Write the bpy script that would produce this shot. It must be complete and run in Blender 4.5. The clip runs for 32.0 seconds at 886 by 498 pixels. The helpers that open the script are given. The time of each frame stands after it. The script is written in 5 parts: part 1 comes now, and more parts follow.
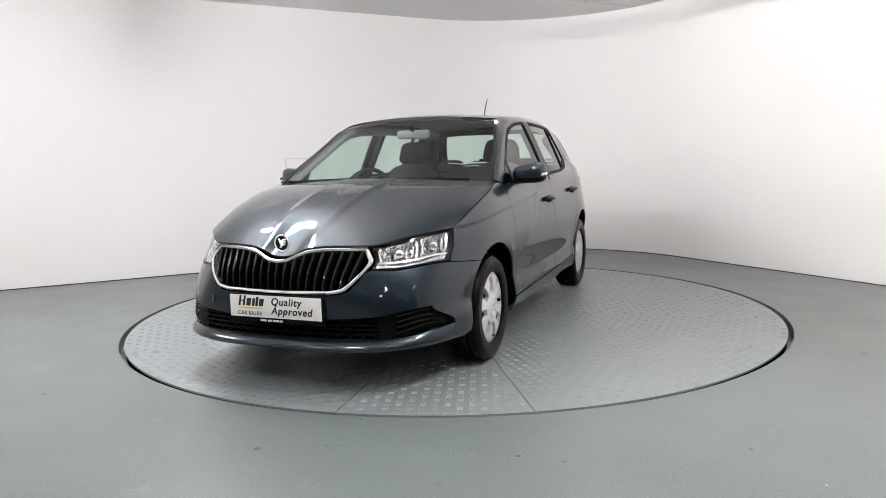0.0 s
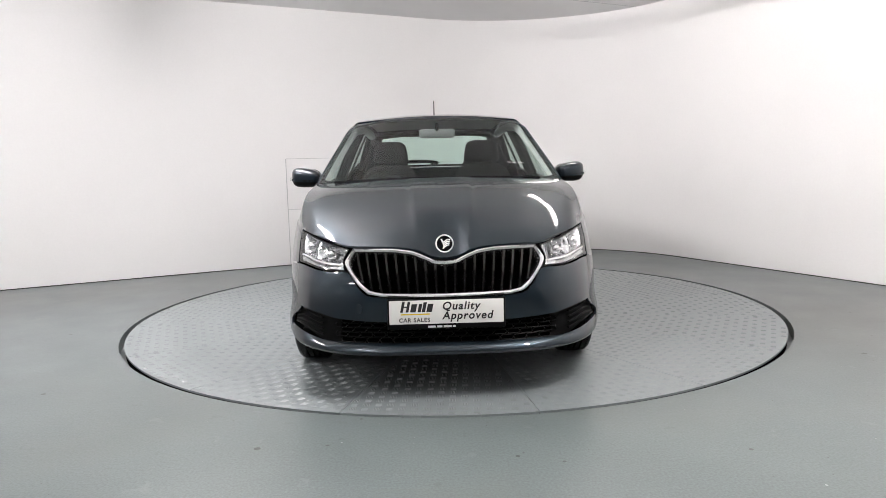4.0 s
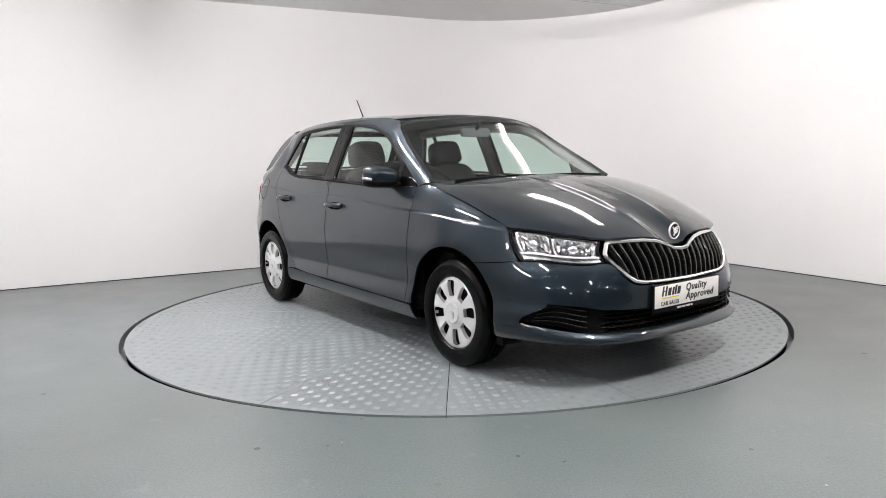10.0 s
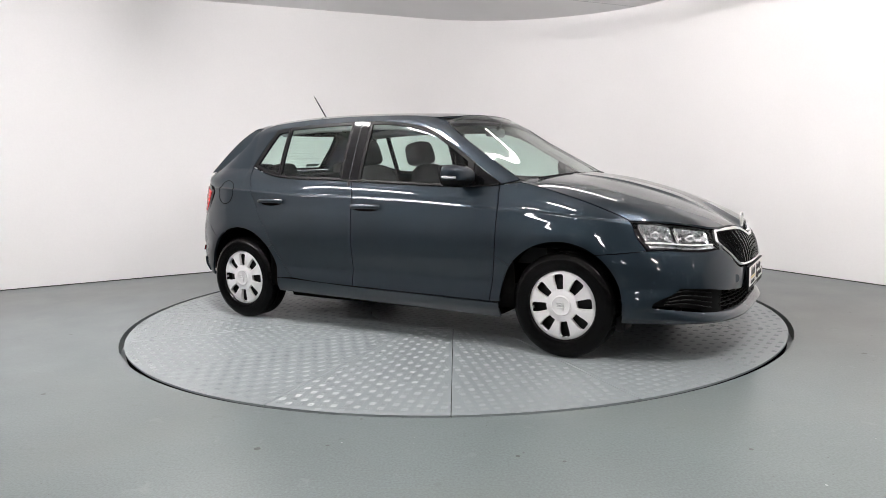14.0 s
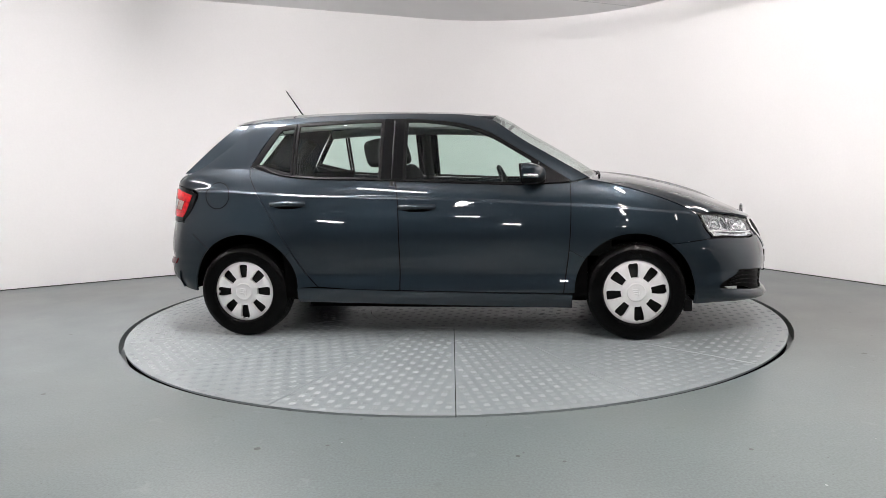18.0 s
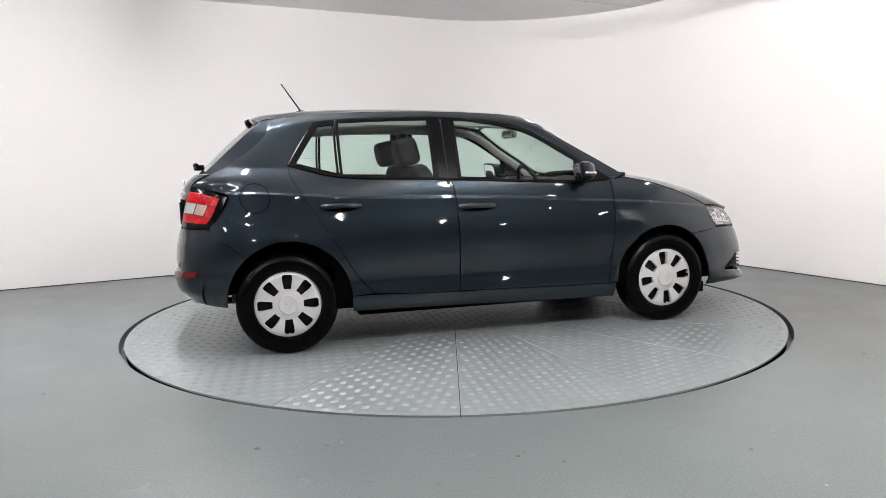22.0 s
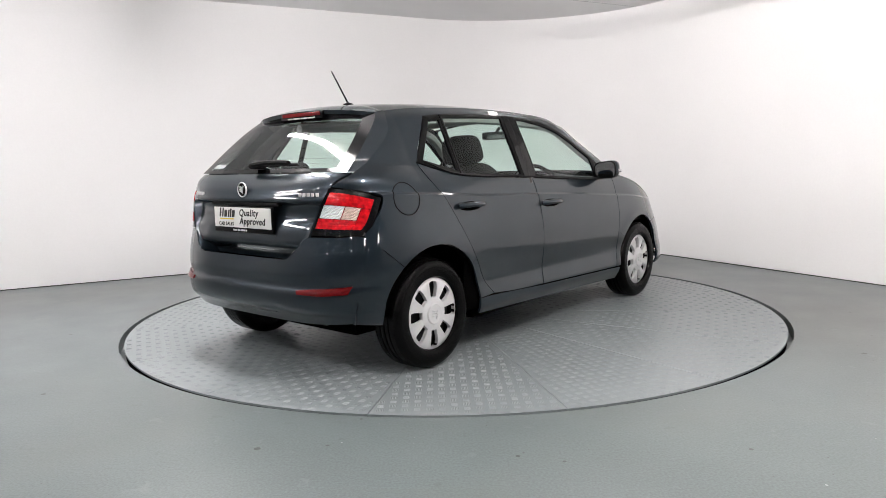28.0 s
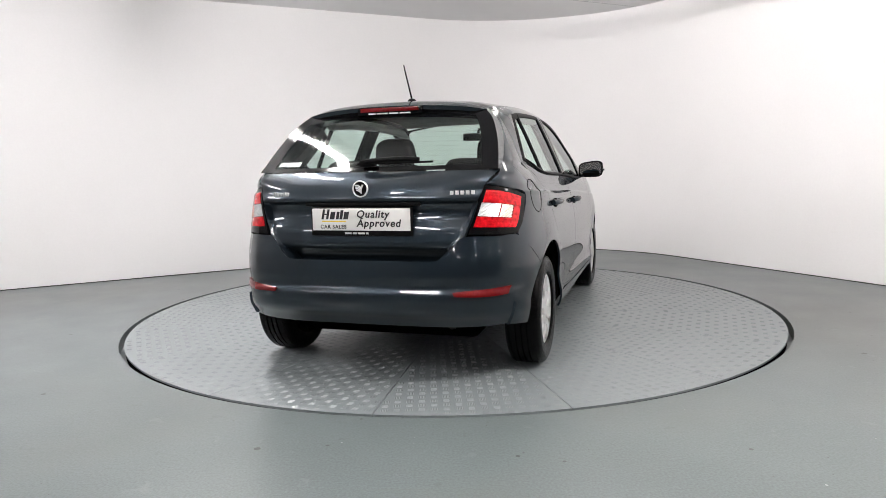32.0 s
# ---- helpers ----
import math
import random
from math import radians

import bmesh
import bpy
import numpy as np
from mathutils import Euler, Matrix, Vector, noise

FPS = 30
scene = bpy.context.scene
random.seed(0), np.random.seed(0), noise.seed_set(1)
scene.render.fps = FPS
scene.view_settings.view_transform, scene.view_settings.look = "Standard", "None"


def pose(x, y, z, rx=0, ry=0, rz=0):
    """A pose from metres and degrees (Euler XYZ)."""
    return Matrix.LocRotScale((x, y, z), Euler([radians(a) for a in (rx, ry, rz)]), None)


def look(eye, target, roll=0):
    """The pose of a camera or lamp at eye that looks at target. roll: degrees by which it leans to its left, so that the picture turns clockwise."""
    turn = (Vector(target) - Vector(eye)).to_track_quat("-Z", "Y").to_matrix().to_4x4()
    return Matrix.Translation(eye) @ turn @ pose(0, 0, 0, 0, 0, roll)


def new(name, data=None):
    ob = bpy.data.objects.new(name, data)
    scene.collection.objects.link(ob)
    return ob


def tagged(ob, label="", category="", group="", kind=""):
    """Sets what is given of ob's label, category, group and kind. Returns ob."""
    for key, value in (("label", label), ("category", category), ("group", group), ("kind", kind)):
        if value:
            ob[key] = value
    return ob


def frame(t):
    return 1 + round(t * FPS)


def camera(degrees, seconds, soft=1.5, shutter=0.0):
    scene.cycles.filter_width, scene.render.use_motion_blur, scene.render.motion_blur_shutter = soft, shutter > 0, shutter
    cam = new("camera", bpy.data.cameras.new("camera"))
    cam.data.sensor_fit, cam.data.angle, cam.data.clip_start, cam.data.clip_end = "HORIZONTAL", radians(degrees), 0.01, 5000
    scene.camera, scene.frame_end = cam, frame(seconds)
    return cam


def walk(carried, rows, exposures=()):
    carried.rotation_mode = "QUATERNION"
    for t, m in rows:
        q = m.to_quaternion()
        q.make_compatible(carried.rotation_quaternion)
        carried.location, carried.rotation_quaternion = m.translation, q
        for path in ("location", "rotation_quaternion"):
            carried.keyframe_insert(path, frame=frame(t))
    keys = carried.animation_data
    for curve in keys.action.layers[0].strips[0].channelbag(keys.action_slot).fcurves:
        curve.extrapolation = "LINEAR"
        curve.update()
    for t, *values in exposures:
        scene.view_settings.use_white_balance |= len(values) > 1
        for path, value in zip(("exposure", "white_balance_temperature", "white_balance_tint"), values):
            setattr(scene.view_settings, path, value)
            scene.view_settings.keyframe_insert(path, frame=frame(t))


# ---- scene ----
# ---------------------------------------------------------------- camera
cam = camera(64.26, 32.0, soft=0.5)
EYE = (0.0, -5.2238, 1.0871)
AIM = (-0.0658, -0.2609, 0.4824)
walk(cam, [(0.0, look(EYE, AIM, -1.365)), (32.0, look(EYE, AIM, -1.365))])

# ---------------------------------------------------------------- light
world = bpy.data.worlds.new("hall_dark")
scene.world = world
world.use_nodes = True
world.node_tree.nodes["Background"].inputs[0].default_value = (0.9, 0.95, 1.0, 1)
world.node_tree.nodes["Background"].inputs[1].default_value = 0.02
scene.view_settings.exposure = 0.0
CEIL = 2.78
TUBE_POWER = 137.0
# (x, y, length, share of the power) of the ceiling tubes, hung in even rows, all parallel to one wall
TUBES = [(1.30, 0.50, 1.5, 0.18), (-1.65, -0.65, 1.7, 1.7), (-4.4, -1.85, 1.6, 1.0),
         (3.35, -1.45, 0.5, 0.45), (1.38, -2.95, 0.5, 6.0), (-1.60, -4.05, 1.2, 1.0), (-4.4, -5.2, 1.2, 0.7),
         (4.30, -5.05, 0.6, 0.2), (1.45, -6.30, 0.6, 0.7), (-1.50, -7.45, 0.6, 0.8), (-4.4, -8.6, 0.6, 0.6),
         (4.40, -8.50, 0.6, 0.6), (1.55, -9.65, 0.6, 0.7), (-1.40, -10.8, 0.6, 0.7), (7.3, -7.3, 0.6, 0.4), (7.4, -10.8, 0.6, 0.7)]


# ---------------------------------------------------------------- materials
def node_material(name, colour, rough=0.5, metal=0.0, coat=0.0, spec=0.5, vary=0.0, vary_scale=6.0, grain=0.0, grain_scale=300.0,
                  bump=0.0, bump_scale=200.0, rough_vary=0.0, per_object=0.0, coat_ior=1.5):
    """A principled surface with large stains, fine grain, roughness wear and relief."""
    m = bpy.data.materials.new(name)
    m.use_nodes = True
    t = m.node_tree
    p = t.nodes["Principled BSDF"]
    p.inputs["Base Color"].default_value = (*colour, 1)
    p.inputs["Roughness"].default_value = rough
    p.inputs["Metallic"].default_value = metal
    p.inputs["Coat Weight"].default_value = coat
    p.inputs["Coat Roughness"].default_value = 0.012
    p.inputs["Coat IOR"].default_value = coat_ior
    p.inputs["Specular IOR Level"].default_value = spec
    pos = t.nodes.new("ShaderNodeTexCoord").outputs["Object"]

    def noise_of(scale, detail=4.0):
        n = t.nodes.new("ShaderNodeTexNoise")
        n.inputs["Scale"].default_value, n.inputs["Detail"].default_value = scale, detail
        t.links.new(pos, n.inputs["Vector"])
        return n.outputs["Fac"]

    def stretch(src, lo, hi):
        r = t.nodes.new("ShaderNodeMapRange")
        r.inputs["From Min"].default_value, r.inputs["From Max"].default_value = 0.3, 0.7
        r.inputs["To Min"].default_value, r.inputs["To Max"].default_value = lo, hi
        t.links.new(src, r.inputs["Value"])
        return r.outputs[0]

    factors = []
    if vary:
        factors.append(stretch(noise_of(vary_scale), 1 - vary, 1 + vary))
    if grain:
        factors.append(stretch(noise_of(grain_scale, 2.0), 1 - grain, 1 + grain))
    if per_object:
        o = t.nodes.new("ShaderNodeObjectInfo")
        r = t.nodes.new("ShaderNodeMapRange")
        r.inputs["To Min"].default_value, r.inputs["To Max"].default_value = 1 - per_object, 1 + per_object
        t.links.new(o.outputs["Random"], r.inputs["Value"])
        factors.append(r.outputs[0])
    if factors:
        last = factors[0]
        for f in factors[1:]:
            mul = t.nodes.new("ShaderNodeMath")
            mul.operation = "MULTIPLY"
            t.links.new(last, mul.inputs[0]), t.links.new(f, mul.inputs[1])
            last = mul.outputs[0]
        mix = t.nodes.new("ShaderNodeVectorMath")
        mix.operation = "SCALE"
        mix.inputs[0].default_value = colour
        t.links.new(last, mix.inputs["Scale"])
        t.links.new(mix.outputs[0], p.inputs["Base Color"])
    if rough_vary:
        t.links.new(stretch(noise_of(vary_scale * 2.3), rough - rough_vary, rough + rough_vary), p.inputs["Roughness"])
    if bump:
        b = t.nodes.new("ShaderNodeBump")
        b.inputs["Strength"].default_value, b.inputs["Distance"].default_value = bump, 0.002
        t.links.new(noise_of(bump_scale, 3.0), b.inputs["Height"])
        t.links.new(b.outputs[0], p.inputs["Normal"])
    return m


def glass_material(name, tint, amount):
    """A thin pane: clear with a tint, and a mirror by Fresnel."""
    m = bpy.data.materials.new(name)
    m.use_nodes = True
    t = m.node_tree
    t.nodes.remove(t.nodes["Principled BSDF"])
    clear, gloss = t.nodes.new("ShaderNodeBsdfTransparent"), t.nodes.new("ShaderNodeBsdfGlossy")
    clear.inputs[0].default_value = (*tint, 1)
    gloss.inputs["Roughness"].default_value = 0.0
    mix, face = t.nodes.new("ShaderNodeMixShader"), t.nodes.new("ShaderNodeLayerWeight")
    face.inputs["Blend"].default_value = 0.5
    power, scale = t.nodes.new("ShaderNodeMath"), t.nodes.new("ShaderNodeMapRange")
    power.operation = "POWER"
    power.inputs[1].default_value = 4.0
    scale.inputs["To Min"].default_value, scale.inputs["To Max"].default_value = amount, 0.9
    t.links.new(face.outputs["Facing"], power.inputs[0])
    t.links.new(power.outputs[0], scale.inputs["Value"])
    t.links.new(scale.outputs[0], mix.inputs[0])
    t.links.new(clear.outputs[0], mix.inputs[1]), t.links.new(gloss.outputs[0], mix.inputs[2])
    t.links.new(mix.outputs[0], t.nodes["Material Output"].inputs[0])
    return m


def lamp_material(name, colour, strength):
    m = bpy.data.materials.new(name)
    m.use_nodes = True
    p = m.node_tree.nodes["Principled BSDF"]
    p.inputs["Base Color"].default_value = (*colour, 1)
    p.inputs["Emission Color"].default_value = (*colour, 1)
    p.inputs["Emission Strength"].default_value = strength
    return m


PAINT = node_material("grey_metallic_paint", (0.0168, 0.0250, 0.0328), 0.37, 0.68, 1.0, 0.0, coat_ior=1.52, vary=0.05, vary_scale=3, grain=0.10, grain_scale=1800)
WALL = node_material("white_wall_paint", (0.86, 0.85, 0.845), 0.6, vary=0.012, vary_scale=1.2, grain=0.01, grain_scale=60, bump=0.15, bump_scale=25)
CEILING = node_material("white_ceiling_board", (0.80, 0.795, 0.795), 0.7, vary=0.02, vary_scale=1.5)
HALL = node_material("dim_hall_wall", (0.11, 0.11, 0.115), 0.8, vary=0.15, vary_scale=0.8)
GREYWALL = node_material("mid_grey_wall_paint", (0.22, 0.22, 0.22), 0.7, vary=0.05, vary_scale=1.0)
FLOOR = node_material("grey_green_floor_paint", (0.122, 0.144, 0.146), 0.31, vary=0.08, vary_scale=1.1, grain=0.17, grain_scale=110,
                      bump=0.22, bump_scale=45, rough_vary=0.03)


def add_specks(m):
    """Small dark chips, pale chips and long scuffs in the floor paint."""
    t = m.node_tree
    p = t.nodes["Principled BSDF"]
    base = p.inputs["Base Color"].links[0].from_socket
    pos = t.nodes.new("ShaderNodeTexCoord").outputs["Object"]

    def maths(op, a, b):
        n = t.nodes.new("ShaderNodeMath")
        n.operation = op
        for k, v in enumerate((a, b)):
            if isinstance(v, float):
                n.inputs[k].default_value = v
            else:
                t.links.new(v, n.inputs[k])
        return n.outputs[0]

    def chips(scale, radius, share):
        v = t.nodes.new("ShaderNodeTexVoronoi")
        v.inputs["Scale"].default_value = scale
        t.links.new(pos, v.inputs["Vector"])
        sep = t.nodes.new("ShaderNodeSeparateColor")
        t.links.new(v.outputs["Color"], sep.inputs[0])
        return maths("MULTIPLY", maths("LESS_THAN", v.outputs["Distance"], maths("MULTIPLY", sep.outputs[0], radius)), maths("LESS_THAN", sep.outputs[1], share))

    def over(under, mask, colour):
        n = t.nodes.new("ShaderNodeMix")
        n.data_type = "RGBA"
        t.links.new(mask, n.inputs["Factor"])
        t.links.new(under, n.inputs[6])
        n.inputs[7].default_value = (*colour, 1)
        return n.outputs[2]
    wide = t.nodes.new("ShaderNodeTexNoise")
    wide.inputs["Scale"].default_value, wide.inputs["Detail"].default_value = 0.55, 5.0
    t.links.new(pos, wide.inputs["Vector"])
    worn = t.nodes.new("ShaderNodeMapRange")
    worn.inputs["From Min"].default_value, worn.inputs["From Max"].default_value = 0.46, 0.68
    worn.inputs["To Max"].default_value = 0.75
    t.links.new(wide.outputs["Fac"], worn.inputs["Value"])
    out = over(base, worn.outputs[0], (0.118, 0.124, 0.114))
    rubbed = t.nodes.new("ShaderNodeTexNoise")
    rubbed.inputs["Scale"].default_value, rubbed.inputs["Detail"].default_value, rubbed.inputs["Roughness"].default_value = 5.0, 9.0, 0.72
    t.links.new(pos, rubbed.inputs["Vector"])
    out = over(out, maths("MULTIPLY", maths("GREATER_THAN", rubbed.outputs["Fac"], 0.63), 0.30), (0.20, 0.22, 0.22))
    out = over(out, maths("MULTIPLY", maths("LESS_THAN", rubbed.outputs["Fac"], 0.36), 0.35), (0.075, 0.085, 0.082))
    out = over(out, chips(24.0, 0.10, 0.16), (0.055, 0.058, 0.055))
    out = over(out, chips(31.0, 0.09, 0.10), (0.30, 0.31, 0.30))
    out = over(out, chips(4.0, 0.06, 0.75), (0.03, 0.03, 0.03))
    out = over(out, chips(10.0, 0.085, 0.35), (0.05, 0.05, 0.05))
    out = over(out, chips(9.0, 0.05, 0.12), (0.36, 0.38, 0.38))
    stretch = t.nodes.new("ShaderNodeMapping")
    stretch.inputs["Scale"].default_value = (0.6, 14.0, 1.0)
    stretch.inputs["Rotation"].default_value = (0, 0, 0.5)
    t.links.new(pos, stretch.inputs["Vector"])
    n = t.nodes.new("ShaderNodeTexNoise")
    n.inputs["Scale"].default_value, n.inputs["Detail"].default_value = 3.0, 6.0
    t.links.new(stretch.outputs[0], n.inputs["Vector"])
    scuff = maths("MULTIPLY", maths("GREATER_THAN", n.outputs["Fac"], 0.70), 0.4)
    t.links.new(over(out, scuff, (0.13, 0.145, 0.14)), p.inputs["Base Color"])


add_specks(FLOOR)
PLATE = node_material("grey_painted_tread_plate", (0.194, 0.220, 0.226), 0.31, 0.0, vary=0.03, vary_scale=2.5, grain=0.05, grain_scale=90, per_object=0.025)
WORN = node_material("worn_tread_paint", (0.212, 0.232, 0.236), 0.33, 0.0, vary=0.12, vary_scale=3.0, grain=0.1, grain_scale=150, per_object=0.06)
BLACK = node_material("black_plastic", (0.004, 0.004, 0.0043), 0.45, spec=0.07, vary=0.1, vary_scale=30, grain=0.2, grain_scale=900)
SLAT = node_material("black_slat_plastic", (0.004, 0.004, 0.004), 0.14, spec=0.4, vary=0.1, vary_scale=40)
GLOSSBLACK = node_material("gloss_black_trim", (0.003, 0.003, 0.0035), 0.08, coat=0.0, spec=0.22)
RUBBER = node_material("black_tyre_rubber", (0.0014, 0.0014, 0.0014), 0.20, spec=0.10, vary=0.2, vary_scale=20, grain=0.2, grain_scale=600, bump=0.3, bump_scale=500)
SILVER = node_material("silver_hubcap_paint", (0.64, 0.64, 0.64), 0.38, 0.2, 0.2, vary=0.03, vary_scale=12, grain=0.04, grain_scale=900)
CHROME = node_material("chrome", (0.88, 0.88, 0.89), 0.12, 0.85)
STEEL = node_material("dark_steel", (0.012, 0.012, 0.012), 0.5, 0.3, spec=0.2)
TRIM = node_material("dark_interior_plastic", (0.011, 0.0115, 0.012), 0.6, spec=0.3, vary=0.1, vary_scale=15)
GREYTRIM = node_material("grey_interior_plastic", (0.16, 0.16, 0.165), 0.5, vary=0.08, vary_scale=30)
FABRIC = node_material("dark_grey_seat_fabric", (0.009, 0.0092, 0.0095), 0.9, vary=0.15, vary_scale=20, grain=0.3, grain_scale=700, bump=0.4, bump_scale=600)
LINER = node_material("pale_headliner", (0.42, 0.42, 0.41), 0.9, vary=0.05, vary_scale=10)
GLASS = glass_material("green_tinted_glass", (0.82, 0.94, 0.893), 0.045)
LENS = glass_material("clear_lens", (0.95, 0.96, 0.97), 0.05)
REDLENS = node_material("red_lens", (0.46, 0.004, 0.008), 0.08, spec=0.5, vary=0.45, vary_scale=45, bump=0.5, bump_scale=120)
WHITE = node_material("white_plate", (0.78, 0.77, 0.74), 0.3)
INK = node_material("black_ink", (0.01, 0.01, 0.01), 0.5)
YELLOW = node_material("yellow_ink", (0.75, 0.55, 0.03), 0.5)
PALEINK = node_material("pale_ink", (0.6, 0.6, 0.6), 0.5)
REFLECTOR = node_material("bright_reflector", (0.80, 0.80, 0.81), 0.09, 1.0, vary=0.3, vary_scale=55, bump=0.8, bump_scale=130)
DARKRED = node_material("dark_red_lens", (0.105, 0.004, 0.005), 0.12, spec=0.4, vary=0.1, vary_scale=80)
BRIGHT = node_material("bright_chrome", (0.88, 0.88, 0.88), 0.2, 0.55)
JOINT = node_material("grey_joint", (0.55, 0.55, 0.55), 0.8)
GAP = node_material("black_gap", (0.002, 0.002, 0.002), 0.9, spec=0.0)
FOOTGAP = node_material("dusty_gap", (0.05, 0.048, 0.045), 0.9, spec=0.1, vary=0.6, vary_scale=5.0)
COOL, WARM = (1.0, 0.957, 0.965), (1.0, 0.942, 0.925)
CLEARLENS = node_material("clear_ribbed_lens", (0.90, 0.90, 0.90), 0.12, 0.45, 0.6, vary=0.12, vary_scale=70, bump=1.0, bump_scale=110)
STICKER = node_material("faint_sticker", (0.22, 0.24, 0.24), 0.5, vary=0.4, vary_scale=60)


# ---------------------------------------------------------------- mesh tools
def part(name, bm, material, parent=None, label="", smooth=True, angle=35.0):
    """Links a bmesh as one mesh object under parent, smooth but for its sharp edges."""
    bm.normal_update()
    for f in bm.faces:
        f.smooth = smooth
    lim = radians(angle)
    for e in bm.edges:
        if len(e.link_faces) == 2 and e.calc_face_angle(0.0) > lim:
            e.smooth = False
    me = bpy.data.meshes.new(name)
    bm.to_mesh(me)
    bm.free()
    me.materials.append(material)
    ob = new(name, me)
    ob.parent = parent
    if label:
        ob["label"] = label
    return ob


def box(bm, x0, x1, y0, y1, z0, z1, bevel=0.0):
    r = bmesh.ops.create_cube(bm, size=1.0)
    for v in r["verts"]:
        v.co = Vector((x0 + (v.co.x + 0.5) * (x1 - x0), y0 + (v.co.y + 0.5) * (y1 - y0), z0 + (v.co.z + 0.5) * (z1 - z0)))
    if bevel:
        es = list({e for v in r["verts"] for e in v.link_edges})
        bmesh.ops.bevel(bm, geom=es, offset=bevel, segments=2, affect="EDGES", profile=0.6)
    return bm


def bar(bm, a, b, r, sides=8, r2=None):
    """A round bar from a to b."""
    a, b = Vector(a), Vector(b)
    d = b - a
    m = Matrix.Translation((a + b) / 2) @ d.to_track_quat("Z", "Y").to_matrix().to_4x4()
    bmesh.ops.create_cone(bm, cap_ends=True, segments=sides, radius1=r, radius2=r if r2 is None else r2, depth=d.length, matrix=m)
    return bm


def lathe(bm, profile, n=64, axis="y"):
    """Turns (radius, along) pairs about an axis through the origin."""
    rings = []
    for r, h in profile:
        ring = []
        for i in range(n):
            a = 2 * math.pi * i / n
            c, s = r * math.cos(a), r * math.sin(a)
            ring.append(bm.verts.new((c, h, s) if axis == "y" else (c, s, h)))
        rings.append(ring)
    for p, q in zip(rings, rings[1:]):
        for i in range(n):
            bm.faces.new((p[i], p[(i + 1) % n], q[(i + 1) % n], q[i]))
    bmesh.ops.recalc_face_normals(bm, faces=bm.faces)
    return bm


def spline(points, n):
    """n + 1 even points on a smooth curve through the given ones."""
    p = np.array(points, float)
    if len(p) == 2:
        return p[0] + (p[1] - p[0]) * np.linspace(0, 1, n + 1)[:, None]
    p = np.vstack([2 * p[0] - p[1], p, 2 * p[-1] - p[-2]])
    out = []
    for i in range(1, len(p) - 2):
        a, b, c, d = p[i - 1:i + 3]
        k1 = max(np.linalg.norm(c - b), 1e-6)
        m1 = (c - a) / max(np.linalg.norm(b - a) + k1, 1e-6) * k1
        m2 = (d - b) / max(np.linalg.norm(d - c) + k1, 1e-6) * k1
        for t in np.arange(0, 1, 0.05):
            h = (2 * t**3 - 3 * t**2 + 1) * b + (t**3 - 2 * t**2 + t) * m1 + (3 * t**2 - 2 * t**3) * c + (t**3 - t**2) * m2
            out.append(h)
    out.append(p[-2])
    out = np.array(out)
    s = np.r_[0, np.cumsum(np.linalg.norm(np.diff(out, axis=0), axis=1))]
    return np.stack([np.interp(np.linspace(0, s[-1], n + 1), s, out[:, k]) for k in range(out.shape[1])], -1)


def poly(points, n):
    """n + 1 points on straight runs between the given ones, corners kept."""
    p = np.array(points, float)
    s = np.r_[0, np.cumsum(np.linalg.norm(np.diff(p, axis=0), axis=1))]
    return np.stack([np.interp(np.linspace(0, s[-1], n + 1), s, p[:, k]) for k in range(p.shape[1])], -1)


def smooth_curve(points):
    """A smooth function through (x, value) pairs."""
    p = np.array(points, float)
    x, y = p[:, 0], p[:, 1]
    d = np.diff(y) / np.diff(x)
    m = np.r_[d[0], (d[:-1] + d[1:]) / 2, d[-1]]

    def at(q):
        q = np.clip(q, x[0], x[-1])
        i = np.clip(np.searchsorted(x, q) - 1, 0, len(d) - 1)
        h = x[i + 1] - x[i]
        t = (q - x[i]) / h
        return ((2 * t**3 - 3 * t**2 + 1) * y[i] + (t**3 - 2 * t**2 + t) * h * m[i] + (3 * t**2 - 2 * t**3) * y[i + 1] + (t**3 - t**2) * h * m[i + 1])
    return at


def coons(bottom, top, left, right):
    """A patch between four curves; bottom and top run from left to right, left and right run upwards."""
    n, m = len(bottom) - 1, len(left) - 1
    s, t = np.linspace(0, 1, n + 1)[None, :, None], np.linspace(0, 1, m + 1)[:, None, None]
    b, u, l, r = bottom[None], top[None], left[:, None], right[:, None]
    return ((1 - t) * b + t * u + (1 - s) * l + s * r
            - ((1 - s) * (1 - t) * bottom[0] + s * (1 - t) * bottom[-1] + (1 - s) * t * top[0] + s * t * top[-1]))


